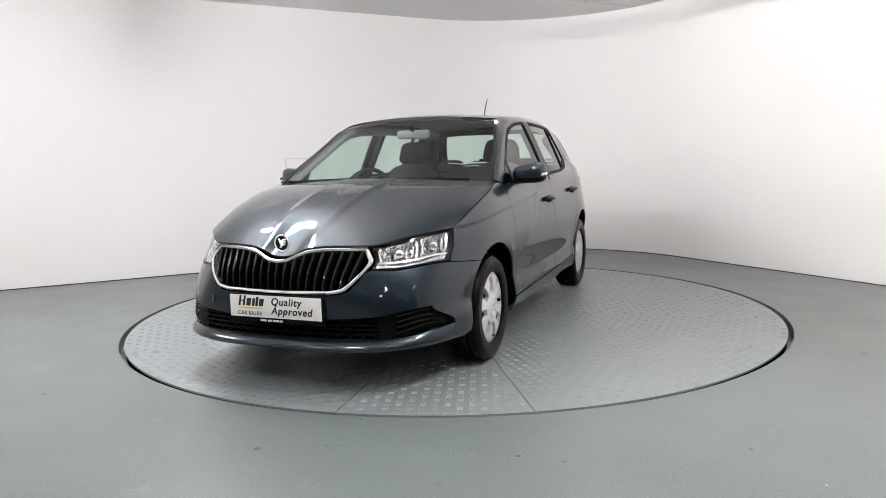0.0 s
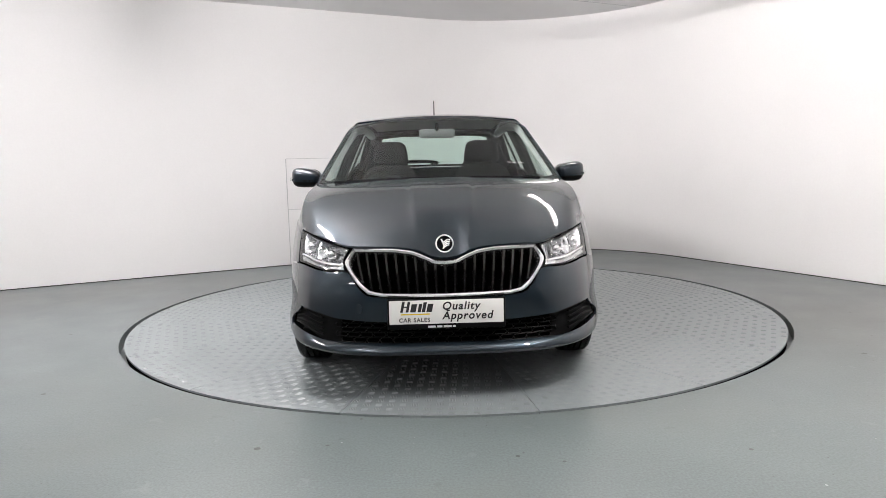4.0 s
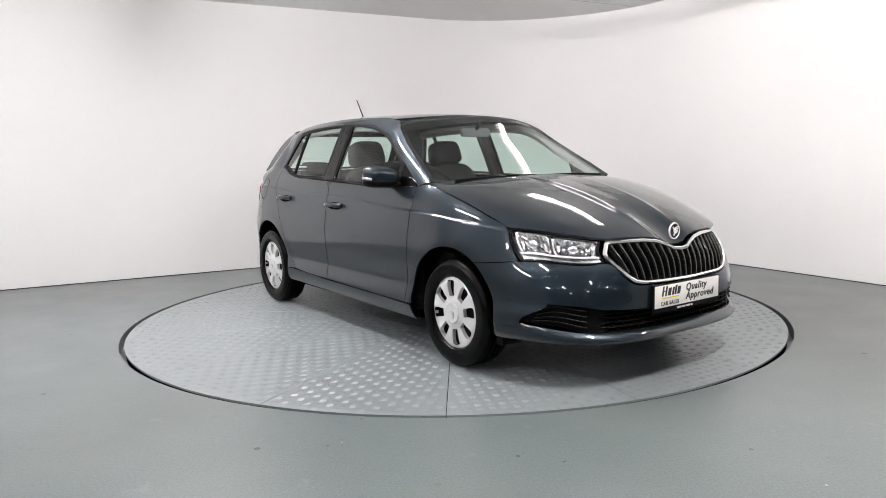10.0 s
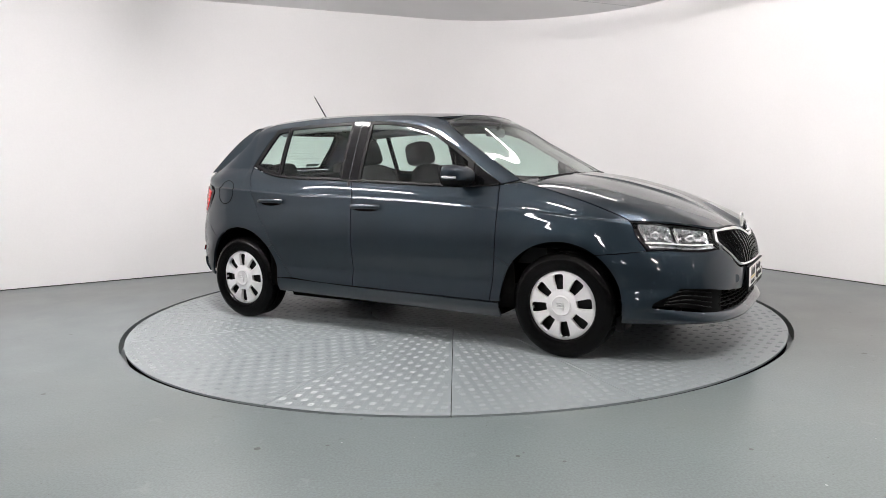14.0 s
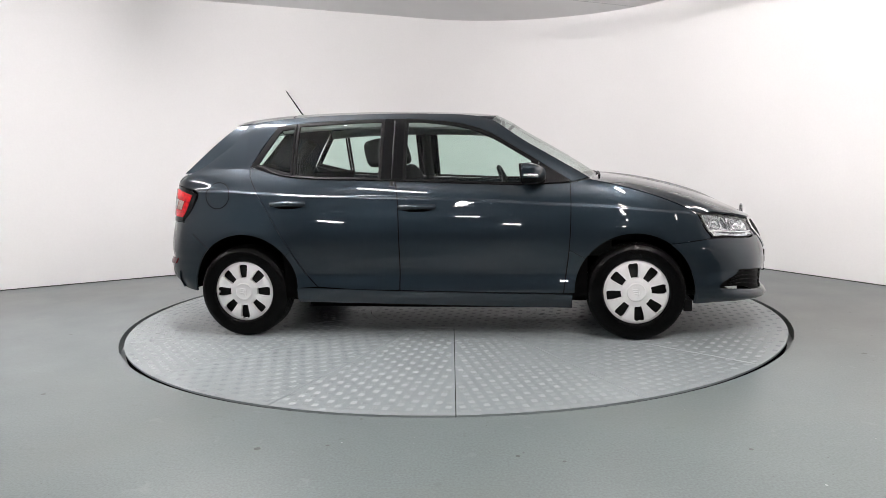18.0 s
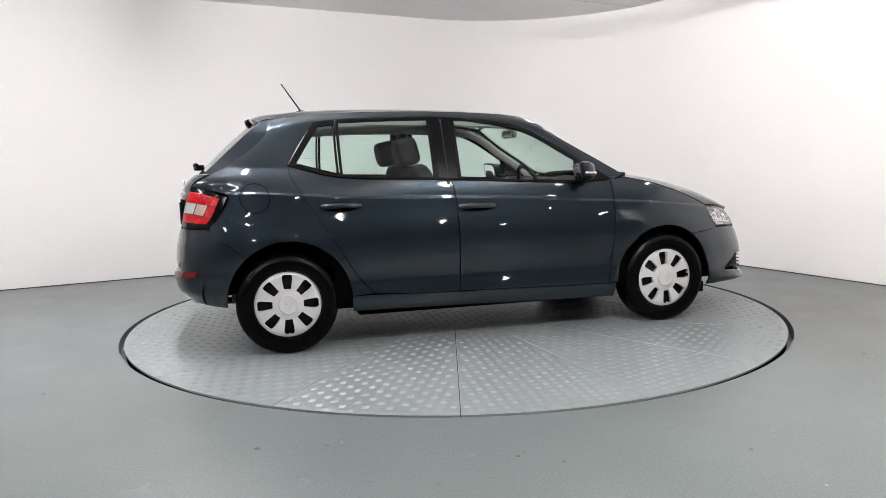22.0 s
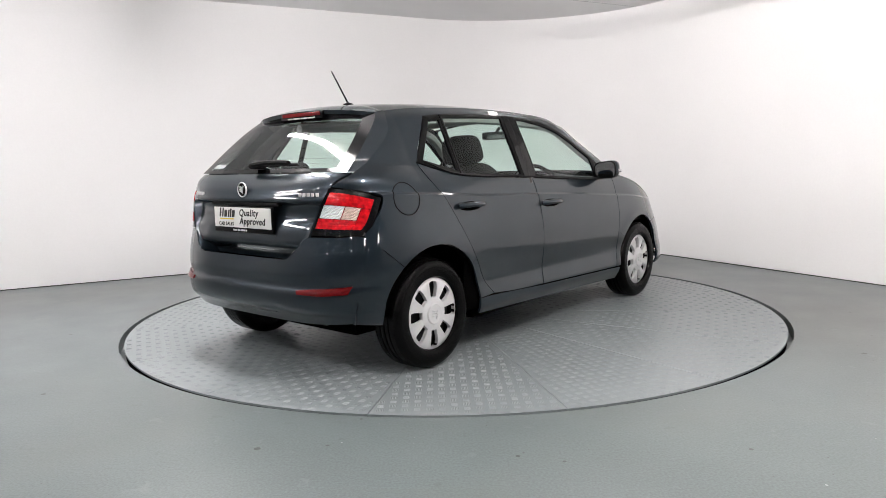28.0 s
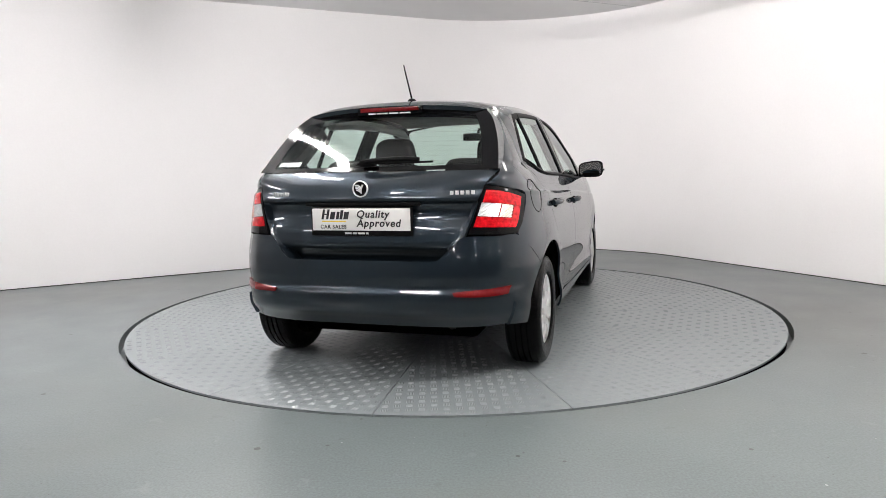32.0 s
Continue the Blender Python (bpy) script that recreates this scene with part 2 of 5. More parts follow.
def sheet(grid, thick=0.012, flip=False):
    """A bmesh of a grid of points (rows, columns, 3) with thickness on its back and sharp rims."""
    bm = bmesh.new()
    rows, cols = grid.shape[:2]
    gu, gv = np.gradient(grid, axis=1), np.gradient(grid, axis=0)
    nrm = np.cross(gu, gv)
    nrm /= np.maximum(np.linalg.norm(nrm, axis=2, keepdims=True), 1e-9)
    if flip:
        nrm = -nrm
    front = [[bm.verts.new(grid[i, j]) for j in range(cols)] for i in range(rows)]

    def quad(a, b, c, d):
        vs = []
        for v in (a, b, c, d):
            if v not in vs:
                vs.append(v)
        f = bm.faces.new(vs[::-1] if flip else vs)
        return f
    for i in range(rows - 1):
        for j in range(cols - 1):
            quad(front[i][j], front[i][j + 1], front[i + 1][j + 1], front[i + 1][j])
    if thick:
        back = [[bm.verts.new(grid[i, j] - thick * nrm[i, j]) for j in range(cols)] for i in range(rows)]
        for i in range(rows - 1):
            for j in range(cols - 1):
                quad(back[i][j], back[i + 1][j], back[i + 1][j + 1], back[i][j + 1])
        rim = [(0, j) for j in range(cols)] + [(i, cols - 1) for i in range(1, rows)] + [(rows - 1, j) for j in range(cols - 2, -1, -1)] + [(i, 0) for i in range(rows - 2, 0, -1)]
        for (a, b), (c, d) in zip(rim, rim[1:] + rim[:1]):
            e = bm.edges.get((front[a][b], front[c][d]))
            quad(front[a][b], back[a][b], back[c][d], front[c][d])
            if e:
                e.smooth = False
    return bm


def mirrored(grid):
    return grid * np.array([1, -1, 1])


def sweep(bm, path, r, sides=8, closed=False, flat=1.0):
    """A tube along a path of points."""
    p = np.array(path, float)
    n = len(p)
    rings = []
    for i in range(n):
        if closed:
            d = p[(i + 1) % n] - p[i - 1]
        else:
            d = p[min(i + 1, n - 1)] - p[max(i - 1, 0)]
        d = Vector(d).normalized()
        a = d.cross(Vector((0, 0, 1)))
        if a.length < 1e-3:
            a = d.cross(Vector((0, 1, 0)))
        a.normalize()
        b = d.cross(a)
        rings.append([bm.verts.new(Vector(p[i]) + r * (math.cos(t) * a + flat * math.sin(t) * b)) for t in (2 * math.pi * k / sides for k in range(sides))])
    pairs = list(zip(rings, rings[1:])) + ([(rings[-1], rings[0])] if closed else [])
    for q, w in pairs:
        for k in range(sides):
            bm.faces.new((q[k], q[(k + 1) % sides], w[(k + 1) % sides], w[k]))
    if not closed:
        bm.faces.new(rings[0][::-1]), bm.faces.new(rings[-1])
    bmesh.ops.recalc_face_normals(bm, faces=bm.faces)
    return bm


# ---------------------------------------------------------------- the studio
WALL_TURN = radians(28.0)
CORNER = Vector((1.535, 4.292))
LEFTWARD = Vector((-math.cos(WALL_TURN), -math.sin(WALL_TURN)))
RIGHTWARD = Vector((math.sin(WALL_TURN), -math.cos(WALL_TURN)))
ROUND = 2.0
HATCH_LOW, HATCH_TOP = 0.62, 1.17


def wall_line(offset):
    """The plan of the two white walls and their rounded corner, pushed outwards by offset."""
    out = [CORNER + LEFTWARD * 11.0]
    out += [CORNER + LEFTWARD * d for d in np.arange(10.0, ROUND, -0.5)]
    c = CORNER + (LEFTWARD + RIGHTWARD) * ROUND
    for i in range(33):
        a = math.pi / 2 * i / 32
        out.append(c - RIGHTWARD * ROUND * math.cos(a) - LEFTWARD * ROUND * math.sin(a))
    out += [CORNER + RIGHTWARD * d for d in np.arange(ROUND + 0.5, 13.1, 0.5)]
    mid = []
    for i, p in enumerate(out):
        d = (out[min(i + 1, len(out) - 1)] - out[max(i - 1, 0)]).normalized()
        mid.append(p + Vector((-d.y, d.x)) * offset)
    return mid


def build_room():
    bm = bmesh.new()
    inner, outer = wall_line(0.0), wall_line(0.14)
    vi = [(bm.verts.new((*a, 0)), bm.verts.new((*a, CEIL)), bm.verts.new((*b, CEIL)), bm.verts.new((*b, 0))) for a, b in zip(inner, outer)]
    for a, b in zip(vi, vi[1:]):
        for k in range(4):
            bm.faces.new((a[k], b[k], b[(k + 1) % 4], a[(k + 1) % 4]))
    bm.faces.new(vi[0][::-1]), bm.faces.new(vi[-1])
    bmesh.ops.recalc_face_normals(bm, faces=bm.faces)
    wall = part("wall_north", bm, WALL)
    tagged(wall, "smooth white painted studio wall curving round the corner", "wall", kind="structure")
    # dark gap along the foot of the wall
    bm = bmesh.new()
    sweep(bm, [(*p, 0.004) for p in wall_line(-0.004)], 0.0045, 4)
    tagged(part("trim", bm, FOOTGAP), "thin dark gap along the foot of the wall", "trim", kind="structure")
    # flush hatch with a cover strip below it
    root = new("wall_hatch")
    d, n = LEFTWARD, Vector((-LEFTWARD.y, LEFTWARD.x))
    root.matrix_world = Matrix(((-d.x, n.x, 0, CORNER.x + d.x * 3.49), (-d.y, n.y, 0, CORNER.y + d.y * 3.49), (0, 0, 1, 0), (0, 0, 0, 1)))
    tagged(root, "white painted flush hatch in the wall", "hatch")
    bm = bmesh.new()
    box(bm, -0.28, 0.28, -0.004, 0.006, HATCH_LOW, HATCH_TOP, 0.002)
    part("cover", bm, WALL, root)
    bm = bmesh.new()
    box(bm, -0.287, -0.279, -0.002, 0.003, 0.01, HATCH_LOW)
    box(bm, -0.288, -0.281, -0.002, 0.005, HATCH_LOW, HATCH_TOP)
    box(bm, -0.28, 0.28, -0.002, 0.005, HATCH_TOP, HATCH_TOP + 0.005)
    box(bm, -0.28, 0.28, -0.002, 0.005, HATCH_LOW - 0.005, HATCH_LOW)
    part("joint", bm, JOINT, root)
    # ceiling
    bm = bmesh.new()
    box(bm, -14, 16, -5.0, 8, CEIL, CEIL + 0.2)
    tagged(part("ceiling", bm, CEILING), "pale grey flat ceiling", "ceiling", kind="structure")
    bm = bmesh.new()
    box(bm, -9.0, 0.3, -1.424, -1.416, -0.003, 0.002)
    bm.transform(Matrix.Translation((CORNER.x, CORNER.y, CEIL)) @ Matrix.Rotation(WALL_TURN, 4, "Z"))
    tagged(part("trim_ceiling", bm, JOINT), "thin grey joint between ceiling boards", "trim", kind="structure")
    bm = bmesh.new()
    box(bm, -14, 16, -16, -5.0, CEIL + 0.005, CEIL + 0.2)
    tagged(part("ceiling_hall", bm, HALL), "dark grey ceiling of the hall", "ceiling", kind="structure")
    # plain hall walls that close the place behind
    for name, b in (("wall_south", (-14, 16, -16.2, -16)), ("wall_east", (16, 16.2, -16, 8)), ("wall_back", (-14, 16, 8, 8.2))):
        bm = bmesh.new()
        box(bm, *b, 0, CEIL)
        tagged(part(name, bm, HALL), "plain dark grey wall of the hall", "wall", kind="structure")
    # unseen wall, added and toned for what the car's sides mirror
    bm = bmesh.new()
    box(bm, -6.4, -6.2, -11.0, 0.0, 0, CEIL)
    tagged(part("wall_west", bm, GREYWALL), "plain dark grey unseen wall added for the car's reflections", "wall", kind="structure")
    bm = bmesh.new()
    box(bm, -14.2, -14, -16, 8, 0, CEIL)
    tagged(part("wall_far", bm, HALL), "plain dark grey wall of the hall", "wall", kind="structure")
    # floor with the round pit for the turntable
    bm = bmesh.new()
    n = 128
    a = [bm.verts.new((2.300 * math.cos(2 * math.pi * i / n), 2.300 * math.sin(2 * math.pi * i / n), 0)) for i in range(n)]
    low = [bm.verts.new((v.co.x, v.co.y, -0.08)) for v in a]
    b = [bm.verts.new((4 * math.cos(2 * math.pi * i / n), 4 * math.sin(2 * math.pi * i / n), 0)) for i in range(n)]
    c = [bm.verts.new((26 * math.cos(2 * math.pi * i / n), 26 * math.sin(2 * math.pi * i / n), 0)) for i in range(n)]
    for i in range(n):
        j = (i + 1) % n
        bm.faces.new((a[i], b[i], b[j], a[j])), bm.faces.new((b[i], c[i], c[j], b[j]))
        bm.faces.new((a[j], low[j], low[i], a[i]))
    bm.faces.new(low)
    bmesh.ops.recalc_face_normals(bm, faces=bm.faces)
    tagged(part("floor", bm, FLOOR), "glossy grey-green painted concrete floor with scuffs", "floor", kind="structure")


def build_tubes():
    for x, y, length, share in TUBES:
        root = new("tube_lamp")
        root.matrix_world = pose(x, y, CEIL, 0, 0, -62)
        tagged(root, "white linear tube lamp on the ceiling", "lamp", "ceiling tubes")
        bm = bmesh.new()
        box(bm, -length / 2, length / 2, -0.085, 0.085, -0.168, -0.15, 0.006)
        part("housing", bm, WHITE, root)
        for d in (-0.4, 0.4):
            bm = bmesh.new()
            bar(bm, (d * length, 0, -0.155), (d * length, 0, 0.0), 0.004, 6)
            part("hanger", bm, STEEL, root)
        bm = bmesh.new()
        r = 0.032 if y > -3.0 else 0.018
        bar(bm, (-length / 2 + 0.02, 0, -0.205), (length / 2 - 0.02, 0, -0.205), r, 14)
        part("tube", bm, lamp_material("tube_glow", COOL if x < 0 else WARM, TUBE_POWER * share * 0.032 / r), root)


# ---------------------------------------------------------------- the turntable
TABLE_R, HUB_R = 2.268, 0.62


def build_turntable():
    root = new("turntable")
    tagged(root, "round grey painted tread-plate turntable set flush in the floor", "turntable")
    bm = bmesh.new()
    lathe(bm, [(0.001, -0.015), (2.262, -0.015), (2.262, -0.06), (0.001, -0.06)], 128, "z")
    part("bed", bm, GAP, root)
    # one wedge of tread plate, then its copies
    half = radians(11.25)

    def wedge():
        bm = bmesh.new()
        gap = 0.0022
        prof = []
        for r, n in ((HUB_R, 6), (TABLE_R, 12)):
            e = math.asin(gap / r)
            prof.append([(r * math.cos(a), r * math.sin(a)) for a in np.linspace(-half + e, half - e, n)])
        loop = prof[0][::-1] + prof[1]
        up = [bm.verts.new((x, y, -0.002)) for x, y in loop]
        dn = [bm.verts.new((x, y, -0.012)) for x, y in loop]
        bm.faces.new(up)
        for i in range(len(loop)):
            j = (i + 1) % len(loop)
            bm.faces.new((up[j], up[i], dn[i], dn[j]))
        # raised bars, crosswise by turns
        pitch = 0.056
        for i in range(int(TABLE_R / pitch) + 1):
            for j in range(-10, 11):
                x, y = i * pitch, j * pitch + 0.0001
                r = math.hypot(x, y)
                if r < HUB_R + 0.02 or r > TABLE_R - 0.02 or abs(y) > x * math.tan(half) - 0.02:
                    continue
                tread(bm, x, y, 90 if (i + j) % 2 else 0, -0.002)
        bmesh.ops.recalc_face_normals(bm, faces=bm.faces)
        return bm

    first = part("plate", wedge(), PLATE, root, smooth=False)
    first.data.materials.append(WORN)
    for k in range(1, 16):
        o = first.copy()
        scene.collection.objects.link(o)
        o.rotation_euler.z = radians(7.5 + 11.25 + 22.5 * k)
    first.rotation_euler.z = radians(7.5 + 11.25)
    bm = bmesh.new()
    lathe(bm, [(0.0005, -0.002), (HUB_R - 0.004, -0.002), (HUB_R - 0.004, -0.012)], 64, "z")
    for i in range(-11, 12):
        for j in range(-11, 12):
            x, y = i * 0.056, j * 0.056
            if math.hypot(x, y) < HUB_R - 0.03:
                tread(bm, x, y, 90 if (i + j) % 2 else 0, -0.002)
    part("hub_plate", bm, PLATE, root, smooth=False).data.materials.append(WORN)
    return root


def tread(bm, x, y, turn, z, h=0.0009):
    """A raised motif of the tread: five short parallel ridges."""
    c, s = math.cos(radians(turn)), math.sin(radians(turn))

    def at(a, b, up):
        return bm.verts.new((x + c * a - s * b, y + s * a + c * b, z + up))
    for k in (-2, -1, 0, 1, 2):
        l = 0.0165 - 0.0012 * abs(k)
        o = k * 0.0072
        q = [at(-l, o - 0.0026, 0), at(l, o - 0.0026, 0), at(l, o + 0.0026, 0), at(-l, o + 0.0026, 0), at(-l * 0.8, o, h), at(l * 0.8, o, h)]
        for f in ((0, 1, 5, 4), (2, 3, 4, 5), (1, 2, 5), (3, 0, 4)):
            bm.faces.new([q[i] for i in f]).material_index = 1


# ---------------------------------------------------------------- the car: its skin
# x forward from the middle of the wheelbase, y to the car's left, z up from the ground
XF0, NF, XR0, NR, TURN = 1.0, 2.5, -0.7, 4.7, 0.82
SPAN = TURN * math.pi / 2
WHEEL_X, WHEEL_Z, TYRE_R = 1.235, 0.292, 0.294
nose = smooth_curve([(0.10, 1.99), (0.17, 2.08), (0.22, 2.105), (0.30, 2.09), (0.40, 2.10), (0.50, 2.105), (0.60, 2.09), (0.68, 2.045), (0.75, 1.99), (0.85, 1.9), (1.0, 1.75)])
tail = smooth_curve([(0.20, -1.735), (0.28, -1.79), (0.335, -1.838), (0.37, -1.874), (0.40, -1.887), (0.452, -1.891), (0.474, -1.887), (0.490, -1.877), (0.55, -1.878), (0.64, -1.868), (0.72, -1.852), (0.82, -1.842), (0.92, -1.832),
                     (0.975, -1.815), (1.02, -1.775), (1.06, -1.725), (1.16, -1.615), (1.26, -1.508), (1.37, -1.385), (1.43, -1.32)])
side_profile = smooth_curve([(0.10, 0.72), (0.17, 0.775), (0.21, 0.80), (0.25, 0.824), (0.30, 0.834), (0.335, 0.8315), (0.392, 0.822), (0.41, 0.8205), (0.55, 0.835), (0.66, 0.836),
                             (0.75, 0.825), (0.82, 0.812), (0.90, 0.80), (1.0, 0.79)])
crease_z = smooth_curve([(-1.7, 0.945), (-1.373, 0.935), (-1.06, 0.914), (-0.78, 0.895), (-0.3, 0.88), (0.22, 0.858), (0.73, 0.824), (1.06, 0.805), (1.53, 0.757), (2.0, 0.73)])
belt_z = smooth_curve([(-1.75, 1.03), (-1.42, 1.06), (-1.2, 1.096), (-1.0, 1.037), (-0.8, 1.012), (-0.34, 0.993), (0.22, 0.963), (0.53, 0.950), (0.84, 0.955), (1.1, 0.975)])
rail_z = smooth_curve([(-1.6, 1.30), (-1.25, 1.375), (-0.96, 1.402), (-0.5, 1.414), (0.0, 1.403), (0.25, 1.383), (0.36, 1.358), (0.55, 1.232), (0.76, 1.106), (0.96, 0.985)])


def ease(t):
    t = np.clip(t, 0, 1)
    return t * t * (3 - 2 * t)


def width(x, z):
    """Half the body's width, before its ends are rounded."""
    zc, zb, zr = crease_z(x), belt_z(x), rail_z(x)
    y = side_profile(np.minimum(z, zc))
    d = np.clip(np.minimum(z, zb) - zc, 0, None)
    y = y - 0.008 * ease(d / 0.012) - 0.14 * d - 1.2 * d * d
    g = np.clip(z - zb, 0, None)
    y = y - 0.40 * g - 0.13 * g * g
    r = np.clip(z - (zr - 0.06), 0, None)
    y = y - np.where(x < 0.4, 10.0, 4.0) * r * r
    y = y - 0.055 * np.clip((-0.4 - x) / 0.8, 0, 1.05)**1.6 * np.clip((z - zc) / 0.15, 0, 1)
    for wx in (WHEEL_X, -WHEEL_X):
        far = np.sqrt((x - wx)**2 + (z - WHEEL_Z)**2)
        y = y + 0.004 * np.exp(-((far - 0.385) / 0.06)**2) * (z < 0.95)
    return y


def snub(z):
    """How square the nose's corners are."""
    return NF + 1.0 * ease((0.68 - np.asarray(z, float)) / 0.36)


def boxy(z):
    """How square the tail's corners are."""
    return NR + 2.3 * ease((np.asarray(z, float) - 0.95) / 0.1)


def corner_of(u0, end, n, ang, z, limit):
    """A point at angle ang on the rounded end of the plan: from the flank (0) to the middle (quarter turn)."""
    x = np.full(np.shape(z), u0) + np.zeros(np.shape(ang))
    for _ in range(3):
        w = width(np.clip(x, -1.75, 1.7), z)
        r = (np.abs(np.cos(ang) / w)**n + np.abs(np.sin(ang) / np.abs(end - u0))**n)**(-1 / n)
        x = u0 + np.sign(end - u0) * r * np.sin(ang)
    return x, r * np.cos(ang)


def skin(u, z, off=0.0):
    """The place of (u, z) on the left flank: u is x along the sides, and goes on round the nose and the tail to the middle."""
    u, z = np.broadcast_arrays(np.asarray(u, float), np.asarray(z, float))
    x, y = u, width(np.clip(u, XR0, XF0), z)
    xx, yy = corner_of(XF0, nose(z), snub(z), np.clip((u - XF0) / TURN, 0, math.pi / 2), z, 1.7)
    x, y = np.where(u > XF0, xx, x), np.where(u > XF0, yy, y)
    xx, yy = corner_of(XR0, tail(z), boxy(z), np.clip((XR0 - u) / TURN, 0, math.pi / 2), z, -1.75)
    x, y = np.where(u < XR0, xx, x), np.where(u < XR0, yy, y)
    p = np.stack([x, y, z], -1)
    if np.any(off):
        e = 1e-3
        pu = skin(np.minimum(u + e, XF0 + SPAN), z) - skin(np.maximum(u - e, XR0 - SPAN), z)
        pz = skin(u, z + e) - skin(u, z - e)
        n = np.cross(pz, pu)
        n /= np.maximum(np.linalg.norm(n, axis=-1, keepdims=True), 1e-12)
        p = p + n * np.asarray(off)[..., None]
    return p


def at_x(x, z):
    """(u, z) of the flank's point at x."""
    if XR0 <= x <= XF0:
        return (x, z)
    u0, n, end, s = (XF0, float(snub(z)), float(nose(z)), 1) if x > XF0 else (XR0, float(boxy(z)), float(tail(z)), -1)
    w = float(width(np.array(np.clip(x, -1.75, 1.7)), np.array(z)))
    k = min(1.0, (x - u0) / (end - u0))
    return (u0 + s * TURN * math.atan2(abs(x - u0), w * (1 - k**n)**(1 / n)), z)


def at_end(y, z, u0, end, n, s):
    """u of the points at y (numbers or arrays) on an end."""
    x = end + 0 * y
    for _ in range(3):
        w = width(np.clip(x, -1.75, 1.7), z + 0 * x)
        x = u0 + (end - u0) * (1 - np.minimum(1.0, y / w)**n)**(1 / n)
    return u0 + s * TURN * np.arctan2(np.abs(x - u0), y)


def at_front(y, z):
    return (float(at_end(np.array(float(y)), np.array(float(z)), XF0, nose(np.array(float(z))), float(snub(z)), 1)), z)


def at_rear(y, z):
    return (float(at_end(np.array(float(y)), np.array(float(z)), XR0, tail(np.array(float(z))), float(boxy(z)), -1)), z)


def front_points(y, z, off=0.0):
    """Places on the nose for arrays of y (of either sign) and z."""
    y, z = np.broadcast_arrays(np.asarray(y, float), np.asarray(z, float))
    p = skin(at_end(np.abs(y), z, XF0, nose(z), snub(z), 1), z, off)
    p[..., 1] = np.copysign(p[..., 1], y)
    return p


def rear_points(y, z, off=0.0):
    y, z = np.broadcast_arrays(np.asarray(y, float), np.asarray(z, float))
    p = skin(at_end(np.abs(y), z, XR0, tail(z), boxy(z), -1), z, off)
    p[..., 1] = np.copysign(p[..., 1], y)
    return p


def blend_grid(g, s, t):
    """(u, z) at the shares s, t (arrays) of a grid's width and height."""
    m, n = g.shape[0] - 1, g.shape[1] - 1
    i, j = np.asarray(t) * m, np.asarray(s) * n
    a, b = np.minimum(i.astype(int), m - 1), np.minimum(j.astype(int), n - 1)
    f, h = (i - a)[..., None], (j - b)[..., None]
    return (1 - f) * ((1 - h) * g[a, b] + h * g[a, b + 1]) + f * ((1 - h) * g[a + 1, b] + h * g[a + 1, b + 1])


def X(*pts):
    return [at_x(*p) for p in pts]


def uz_grid(bottom, top, left, right, n, m, curve=spline):
    def run(pts, k):
        return poly(pts, k) if isinstance(pts, np.ndarray) else curve(pts, k)
    return coons(run(bottom, n), run(top, n), run(left, m), run(right, m))


def shrink(g, gap):
    """Pulls the rim of a grid inwards by half a shut line; gap: bottom, top, left, right."""
    g = g.copy()
    for k, (edge, inner) in enumerate(((np.s_[0], np.s_[1]), (np.s_[-1], np.s_[-2]), (np.s_[:, 0], np.s_[:, 1]), (np.s_[:, -1], np.s_[:, -2]))):
        if gap[k]:
            d = g[inner] - g[edge]
            g[edge] = g[edge] + d * np.minimum(0.6, gap[k] / np.maximum(np.linalg.norm(d, axis=-1, keepdims=True), 1e-6))
    return g


def flank(name, uz, material, parent, label="", off=0.0, thick=0.012, gap=(0.0032,) * 4, sides=(1, -1)):
    """The same panel on both flanks."""
    made = []
    for s in sides:
        g = shrink(skin(uz[..., 0], uz[..., 1], off), gap)
        if s < 0:
            g = mirrored(g)
        made.append(part(name, sheet(g, thick, flip=s > 0), material, parent, label))
    return made


DLC_TOP = [(-1.03, 1.352), (-0.88, 1.366), (-0.6, 1.374), (-0.31, 1.376), (-0.09, 1.368), (0.157, 1.338), (0.334, 1.285), (0.55, 1.158), (0.72, 1.05), (0.86, 0.962)]
DOOR_FRONT = [(0.805, 0.288), (0.842, 0.585), (0.852, 0.825), (0.848, 0.955)]
DOOR_MID = [(-0.20, 0.305), (-0.196, 0.534), (-0.204, 0.848), (-0.222, 0.982)]
DOOR_REAR = [(-0.728, 0.327), (-0.814, 0.42), (-0.913, 0.58), (-1.011, 0.741), (-1.109, 0.901), (-1.182, 1.025), (-1.20, 1.092)]
def arch(cx, cz, r, a0, a1, n=40):
    """Points of a wheel arch from one angle to another."""
    return [(cx + r * math.cos(radians(a)), cz + r * math.sin(radians(a))) for a in np.linspace(a0, a1, n)]


FRONT_ARCH = (1.222, 0.297, 0.352)
REAR_ARCH = (-1.218, 0.305, 0.358)
FRONT_SEAM = arch(*FRONT_ARCH, 54, 54, 1)[0]
REAR_SEAM = arch(*REAR_ARCH, 132, 132, 1)[0]


def belt_run(x0, x1, n, up=0.0):
    return [at_x(x, float(belt_z(x)) + up) for x in np.linspace(x0, x1, n)]


GATE_EDGE = [at_rear(0.605, 0.985), at_rear(0.652, 1.05), at_rear(0.632, 1.14), at_rear(0.585, 1.27), at_x(-1.25, 1.375)]


